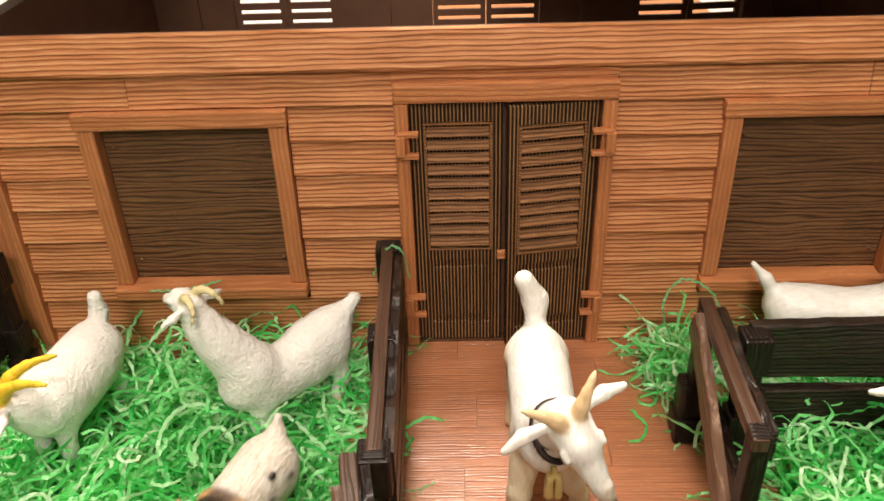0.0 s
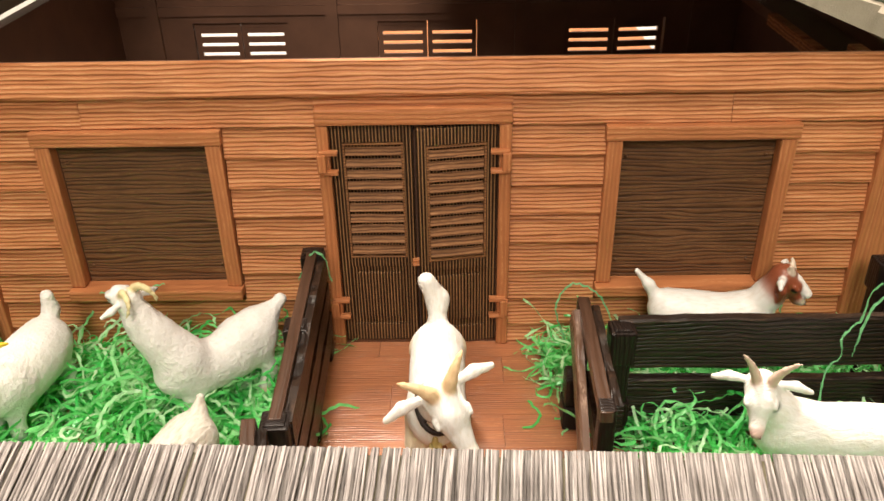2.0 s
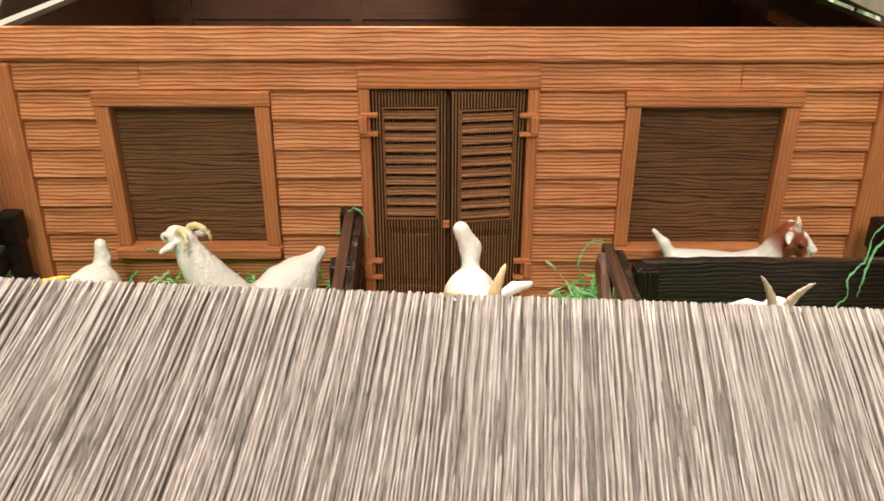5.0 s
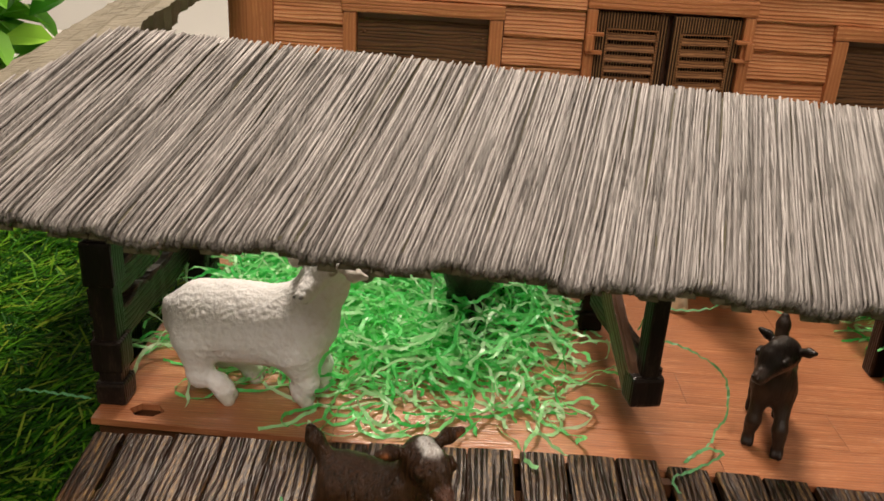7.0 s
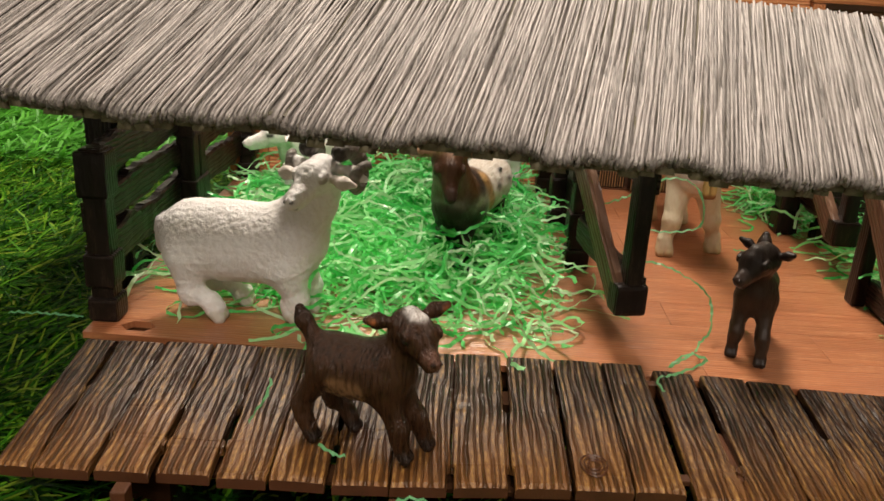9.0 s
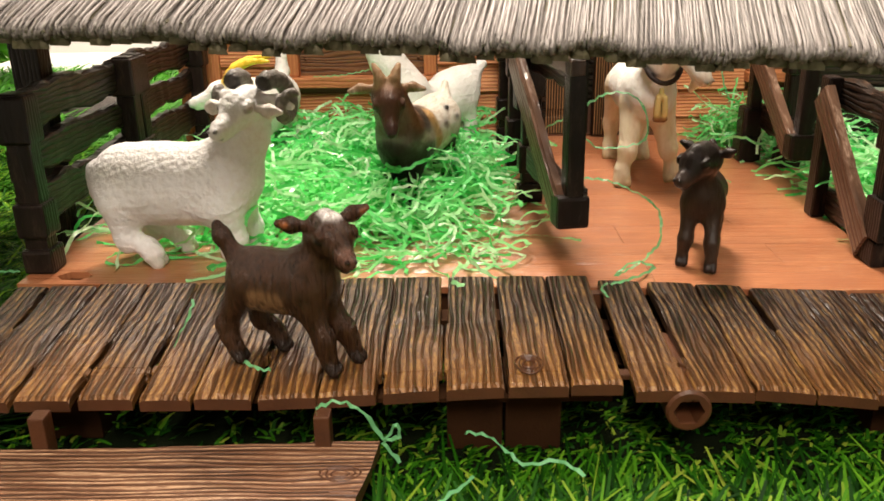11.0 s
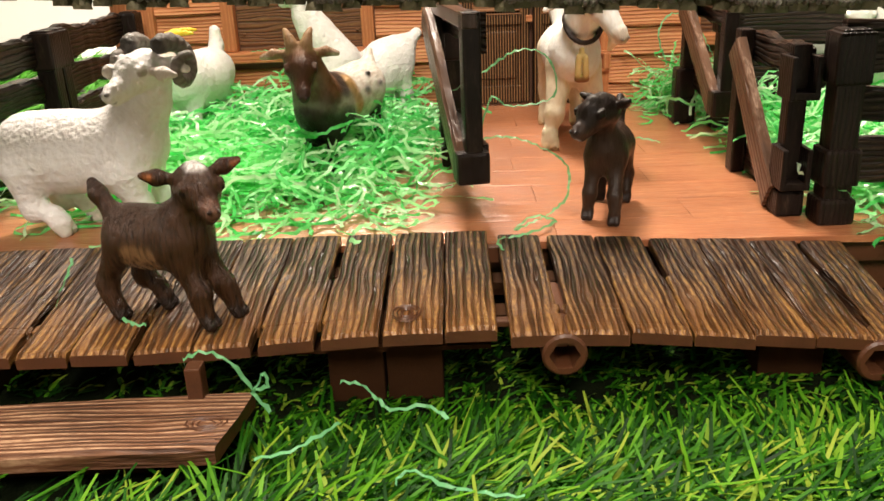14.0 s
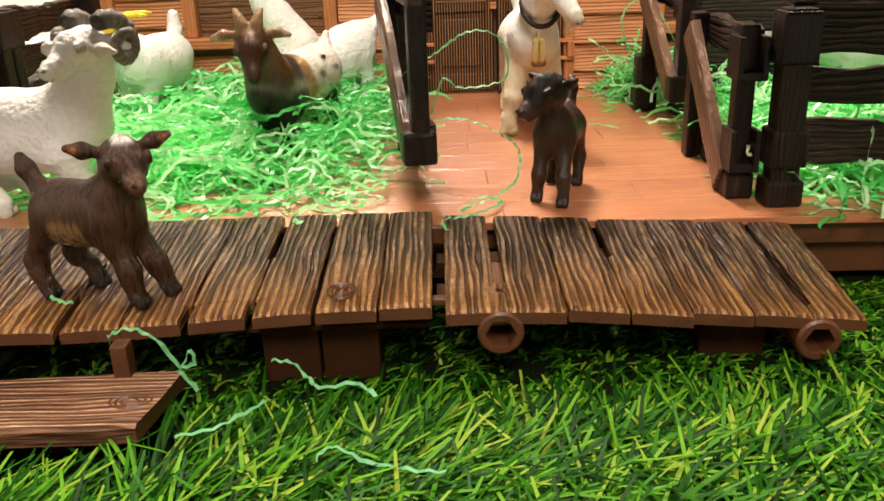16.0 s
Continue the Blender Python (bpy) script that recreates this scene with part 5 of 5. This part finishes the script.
goat, h, f, l, u = adult((0.82, 0.77, 0.68), (0.075, 0.033, 0.016), (0.06, 0.032, 0.024), (0.34, 0.21, 0.11), (0.42, 0.0, 0.82), 33, -32, FEET, (-0.48, 0, 0.76), 0.46, 0.32, 0.8, 0.33, 0.0, leg=DARK, hoof=DARK, horn_thick=0.14, snout=0.86, ear=(0.3, 0.18, 0.1), ear_len=0.85, tail=0.75)
for x, z, w in ((0.18, 0.55, 0.155), (0.27, 0.53, 0.15), (0.2, 0.44, 0.155), (0.13, 0.42, 0.165)):
    goat.form(V(x, 0, z), V(x + 0.05, 0, z - 0.08), w, w * 0.85, DARK, 0.05)
goat.form(V(-0.32, 0, 0.53), V(-0.08, 0, 0.52), 0.18, 0.165, (0.82, 0.77, 0.68), 0.06)
goat.form(V(0.06, 0, 0.52), V(0.12, 0, 0.4), 0.15, 0.14, SEPIA, 0.05)
goat.form(V(0.28, 0, 0.56), h, 0.14, 0.095, (0.085, 0.038, 0.016), 0.04)
for sgn in (-1, 1):
    goat.form(V(0.26, 0.07 * sgn, 0.58), h + V(-0.05, 0.045 * sgn, -0.02), 0.085, 0.065, (0.2, 0.09, 0.035), 0.03)
goat.form(h + u * 0.05, h + f * 0.06 + u * 0.055, 0.05, 0.046, (0.34, 0.17, 0.08), 0.03)
for sgn in (-1, 1):
    goat.form(V(0.06, 0.1 * sgn, 0.6), V(0.0, 0.13 * sgn, 0.44), 0.055, 0.05, (0.52, 0.32, 0.13), 0.03)
for x, z, y in ((-0.2, 0.64, 0.14), (-0.3, 0.56, 0.17), (-0.12, 0.54, 0.16), (-0.32, 0.62, -0.14), (-0.2, 0.6, -0.155)):
    goat.form(V(x, y, z), V(x + 0.018, y, z), 0.015, 0.013, BLACK, 0.004)
place(goat, "goat_figurine", hair_paint, (-1.165, -1.56, 0.0), 246, "goat figurine with dark brown head and cream body in green shred", scale=0.76, soft=0.007)
goat, h, f, l, u = adult(WHITE, WHITE, (0.74, 0.5, 0.43), (0.72, 0.55, 0.45), (0.42, 0.0, 0.8), 75, -34, FEET, (-0.47, 0, 0.5), 1.05, 0.5, -0.4, 0.265, 0.16, leg=WHITE, horn_thick=0.105, tail=0.7, snout=0.86, ear_len=1.15)
place(goat, "goat_figurine", coat_paint, (2.0, -1.36, 0.0), 178, "white goat figurine with swept pink-brown horns in the side pen", scale=0.9)
goat, h, f, l, u = adult(WHITE, RUST, PALE, PALE, (0.42, 0.0, 0.84), -12, -36, FEET, (-0.54, 0, 0.78), 0.35, 0.4, 0.6, 0.25, 0.0, leg=WHITE, fat=0.95, tail=0.62, snout=0.8)
goat.form(h * 0.55 + V(0.13, 0, 0.25), h, 0.095, 0.088, RUST, 0.03)
goat.form(h + f * 0.07 + u * 0.058, h + f * 0.19 + u * 0.022, 0.03, 0.034, WHITE, 0.012)
for sgn in (-1, 1):
    e = h - f * 0.01 + l * sgn * 0.075 + u * 0.02
    goat.chain([e, e + l * sgn * 0.035 - V(0, 0, 0.07), e + l * sgn * 0.03 - V(0, 0, 0.15)], [0.025, 0.035, 0.016], RUST, 0.012)
place(goat, "goat_figurine", sleek_paint, (1.72, -0.3, 0.0), -12, "white goat figurine with rust-brown head and white blaze behind the fence", scale=0.83, vox=0.008, soft=0.0025)

# ---- green shredded paper ----


def shreds(name, count, spot, seed, width=0.0175, steps=20, pitch=0.028):
    """Crinkled paper strips in a loose heap; spot gives a place and the heap's height there."""
    r = np.random.default_rng(seed)
    x, y, h = spot(r, count)
    n = len(x)
    ang = r.uniform(0, 2 * np.pi, n)
    turn = r.normal(0, 0.26, n)
    z = 0.012 + h * r.uniform(0, 1, n) ** 0.8
    tilt = r.normal(0.1, 0.5, n) * np.clip(h * 7, 0.15, 1)
    roll = r.uniform(-1.2, 1.2, n)
    verts = np.zeros((n, steps, 2, 3))
    px, py, pz = x.copy(), y.copy(), z.copy()
    for k in range(steps):
        crimp = 0.0022 * (1 if k % 2 else -1)
        side = np.stack([-np.sin(ang) * np.cos(roll), np.cos(ang) * np.cos(roll), np.sin(roll)], 1) * width / 2
        mid = np.stack([px - np.sin(ang) * crimp * 0.9, py + np.cos(ang) * crimp * 0.9, np.maximum(pz + crimp, 0.006)], 1)
        verts[:, k, 0], verts[:, k, 1] = mid - side, mid + side
        px, py = px + np.cos(ang) * pitch, py + np.sin(ang) * pitch
        pz = np.clip(pz + tilt * pitch * 1.3, 0.008, h * 1.7 + 0.06)
        tilt = tilt * 0.8 + r.normal(0, 0.22, n) - 0.04
        ang, roll = ang + turn + r.normal(0, 0.2, n), roll + r.normal(0, 0.35, n)
    verts[..., 2] = np.maximum(verts[..., 2], 0.005)
    base = (np.arange(n) * steps * 2)[:, None]
    quads = np.concatenate([base + np.array([2 * k, 2 * k + 1, 2 * k + 3, 2 * k + 2]) for k in range(steps - 1)])
    me = bpy.data.meshes.new(name)
    me.from_pydata((verts.reshape(-1, 3) * S).tolist(), [], quads.tolist())
    me.materials.append(shred_mat)
    return new(name, me)


def left_heap(r, count):
    x, y = r.uniform(-2.5, -0.82, count), r.uniform(-2.68, -0.2, count)
    keep = (x > -1.85) | (y > -2.1) | (r.uniform(0, 1, count) < 0.25)
    keep &= (np.sin(x * 6.1 + 0.7) * np.cos(y * 5.3 + 1.1) + 0.5 * np.sin(x * 13 + y * 9) > -0.45) | (r.uniform(0, 1, count) < 0.3)
    keep &= (y > -2.1) | (r.uniform(0, 1, count) < 0.36)
    keep &= (y > -2.45) | (r.uniform(0, 1, count) < 0.5)
    keep &= (x < -1.25) | (y > -1.6) | (r.uniform(0, 1, count) < 0.6)
    x, y = x[keep], y[keep]
    h = 0.17 * np.clip((y + 2.8) / 0.9, 0.15, 1) * np.clip((x + 2.75) / 0.5, 0.2, 1) * np.clip((-0.35 - x) / 0.5, 0.3, 1)
    return x, y, h * (0.75 + 0.25 * np.sin(x * 5) * np.cos(y * 4))


def right_heap(r, count):
    x, y = r.uniform(1.17, 2.55, count), r.uniform(-2.65, -0.2, count)
    h = 0.17 * np.clip((x - 0.85) / 0.5, 0.3, 1) + 0 * y
    return x, y, h


def door_heap(r, count):
    x, y = r.normal(0.93, 0.075, count), r.normal(-0.36, 0.12, count)
    h = 0.34 * np.exp(-((x - 0.9) / 0.15) ** 2 - ((y + 0.45) / 0.25) ** 2)
    return x, np.minimum(y, -0.08), h


tagged(shreds("paper_shred", 3500, left_heap, 21, 0.0185, 22), "bright green crinkled paper shred heaped in the pen", "paper shred", kind="stuff")
tagged(shreds("paper_shred", 2100, right_heap, 22, 0.0175), "bright green crinkled paper shred in the side pens", "paper shred", kind="stuff")
tagged(shreds("paper_shred", 190, door_heap, 23, 0.0155, 12), "tuft of green paper shred spilling beside the door", "paper shred", kind="stuff")


def strand(points, width=0.015, seed=1, label="single loose strand of green crinkled paper"):
    """One long crinkled strip through a few points."""
    r = random.Random(seed)
    pts = [Vector(p) for p in points]
    path = []
    for i in range(len(pts) - 1):
        p0, p1, p2, p3 = pts[max(i - 1, 0)], pts[i], pts[i + 1], pts[min(i + 2, len(pts) - 1)]
        n = max(4, int((p2 - p1).length / 0.021))
        for k in range(n):
            t = k / n
            path.append(0.5 * (2 * p1 + (p2 - p0) * t + (2 * p0 - 5 * p1 + 4 * p2 - p3) * t * t + (3 * p1 - p0 - 3 * p2 + p3) * t ** 3))
    path.append(pts[-1])
    bm = bmesh.new()
    last = None
    width *= 0.62
    for i, p in enumerate(path):
        d = (path[min(i + 1, len(path) - 1)] - path[max(i - 1, 0)]).normalized()
        side = d.cross(Vector((math.sin(i * 0.35 + seed) * 0.6, -0.5, 0.8))).normalized() * width / 2 * r.uniform(0.6, 1.25)
        q = p + Vector((r.uniform(-1, 1), r.uniform(-1, 1), (1 if i % 2 else -1))) * r.uniform(0.002, 0.005)
        ring = [bm.verts.new(q - side), bm.verts.new(q + side)]
        if last:
            bm.faces.new((last[0], last[1], ring[1], ring[0]))
        last = ring
    ob = part("paper_strand", bm, strand_mat)
    return tagged(ob, label, "paper strand", "loose paper strands")

strand([(-0.62, -1.95, 0.42), (-0.42, -2.1, 0.56), (-0.25, -2.12, 0.66), (-0.12, -2.15, 0.62), (-0.1, -2.2, 0.46), (-0.3, -2.2, 0.42), (-0.38, -2.18, 0.46), (-0.44, -2.2, 0.3)], 0.018, 2)
strand([(-0.5, -2.2, 0.26), (-0.3, -2.3, 0.3), (-0.08, -2.35, 0.2), (-0.07, -2.5, 0.1), (-0.14, -2.6, 0.05), (-0.2, -2.72, 0.06), (-0.33, -2.84, 0.05)], 0.018, 3)
strand([(-0.33, -2.84, 0.05), (-0.25, -2.8, 0.09), (-0.16, -2.78, 0.06), (-0.28, -2.86, 0.04), (-0.4, -2.95, 0.05), (-0.38, -3.02, 0.03)], 0.02, 4)
strand([(-1.391, -3.76, -0.02), (-1.38, -3.77, 0.01), (-1.315, -3.78, 0.032), (-1.242, -3.78, -0.004), (-1.188, -3.78, -0.093), (-1.15, -3.79, -0.035), (-1.14, -3.79, -0.08), (-1.185, -3.79, -0.1), (-1.141, -3.8, -0.164)], 0.02, 5)
strand([(-0.94, -3.69, -0.13), (-0.873, -3.714, -0.13), (-0.818, -3.794, -0.13), (-0.77, -3.849, -0.14), (-0.669, -3.847, -0.13), (-0.606, -3.918, -0.13)], 0.02, 6)
strand([(-0.916, -3.884, -0.155), (-0.968, -3.95, -0.155), (-1.036, -4.023, -0.155), (-1.13, -4.058, -0.155)], 0.017, 7)
strand([(-0.74, -4.181, -0.155), (-0.698, -4.146, -0.14), (-0.607, -4.2, -0.155), (-0.508, -4.229, -0.155), (-0.412, -4.251, -0.155)], 0.015, 8)
strand([(0.6, -1.35, 0.02), (0.5, -1.28, 0.03), (0.42, -1.24, 0.02)], 0.018, 9)
strand([(-1.92, -3.42, 0.04), (-1.86, -3.44, 0.14), (-1.84, -3.4, 0.2)], 0.02, 10)
strand([(-1.66, -3.52, 0.035), (-1.6, -3.58, 0.04), (-1.56, -3.58, 0.035)], 0.02, 11)
strand([(-0.7, -0.2, 0.6), (-0.6, -0.22, 0.79), (-0.53, -0.22, 0.76), (-0.5, -0.24, 0.62)], 0.02, 12)
strand([(2.279, -0.95, 1.02), (2.232, -0.95, 0.941), (2.215, -0.97, 0.827), (2.187, -0.95, 0.76), (2.145, -0.97, 0.692), (2.148, -0.99, 0.606), (2.09, -1.0, 0.53), (2.05, -1.1, 0.3)], 0.02, 13)
strand([(2.2, -1.0, 0.62), (2.26, -0.95, 0.86), (2.35, -0.95, 0.957), (2.443, -0.95, 0.908), (2.54, -0.95, 0.842), (2.58, -1.0, 0.7)], 0.02, 14)
strand([(0.86, -0.4, 0.3), (0.8, -0.36, 0.5), (0.9, -0.3, 0.62), (1.05, -0.32, 0.55), (1.15, -0.4, 0.36)], 0.018, 15)
strand([(-3.25, -2.5, -0.05), (-3.05, -2.55, -0.02), (-2.86, -2.6, 0.0)], 0.018, 16)
strand([(-1.95, -0.1, 0.46), (-1.75, -0.1, 0.47), (-1.55, -0.06, 0.5)], 0.018, 17)


# ---- rocks and plants outside ----


def rock(name, loc, size, material, seed, label):
    bm = bmesh.new()
    bmesh.ops.create_icosphere(bm, subdivisions=4, radius=1.0)
    for v in bm.verts:
        n = noise.fractal(v.co * 1.3 + Vector((seed, 0, 0)), 0.7, 2.0, 4)
        v.co = Vector((v.co.x * size[0], v.co.y * size[1], v.co.z * size[2])) * (1 + 0.28 * n)
    bm.transform(Matrix.Translation(loc))
    return tagged(part(name, bm, material, smooth=True), label, "rock")


rock("rock", (-4.6, 2.1, -0.2), (0.45, 0.35, 0.24), rock_mat, 3, "dark grey moulded rock lying on the turf")
rock("rock", (3.55, 0.75, -0.1), (0.35, 0.3, 0.28), tan_rock_mat, 8, "tan moulded rock beside the barn corner")


def plant(loc, height, spread, count, material, seed, leaf_size, label):
    ob = thing("plant", loc, 0, label, "plant", "plants round the barn")
    r = random.Random(seed)
    stems, leaves = bmesh.new(), bmesh.new()
    for i in range(9):
        a = r.uniform(0, 6.28)
        tip = Vector((math.cos(a) * spread * r.uniform(0.2, 0.8), math.sin(a) * spread * r.uniform(0.2, 0.8), height * r.uniform(0.6, 1)))
        m = Vector((0, 0, 1)).rotation_difference(tip.normalized()).to_matrix().to_4x4()
        bmesh.ops.create_cone(stems, segments=6, radius1=0.03, radius2=0.012, depth=tip.length, matrix=Matrix.Translation(tip / 2) @ m)
    for i in range(count):
        a, u = r.uniform(0, 6.28), r.uniform(0.15, 1)
        rad = spread * (0.3 + 0.7 * math.sin(u * 2.8)) * r.uniform(0.3, 1)
        c = Vector((math.cos(a) * rad, math.sin(a) * rad, height * u))
        m = Matrix.Translation(c) @ Euler((r.uniform(-0.9, 0.9), r.uniform(-0.9, 0.9), a)).to_matrix().to_4x4()
        s = leaf_size * r.uniform(0.6, 1.2)
        pts = [Vector(p) * s for p in ((0, 0, 0), (0.35, 0.28, 0.06), (0.75, 0.24, 0.02), (1.1, 0, -0.12), (0.75, -0.24, 0.02), (0.35, -0.28, 0.06), (0.5, 0, -0.04))]
        vs = [leaves.verts.new(m @ p) for p in pts]
        for k in range(6):
            leaves.faces.new((vs[k], vs[(k + 1) % 6], vs[6]))
    part("stems", stems, deck_side_mat, ob)
    part("leaves", leaves, material, ob)


plant((-7.3, 3.8, -0.3), 2.5, 1.25, 340, plant_mat, 2, 0.5, "broad-leaved bright green plastic plant standing on the turf")
plant((4.3, 3.6, -0.3), 2.2, 0.8, 240, pale_plant_mat, 3, 0.4, "pale green and white plastic plant behind the barn")
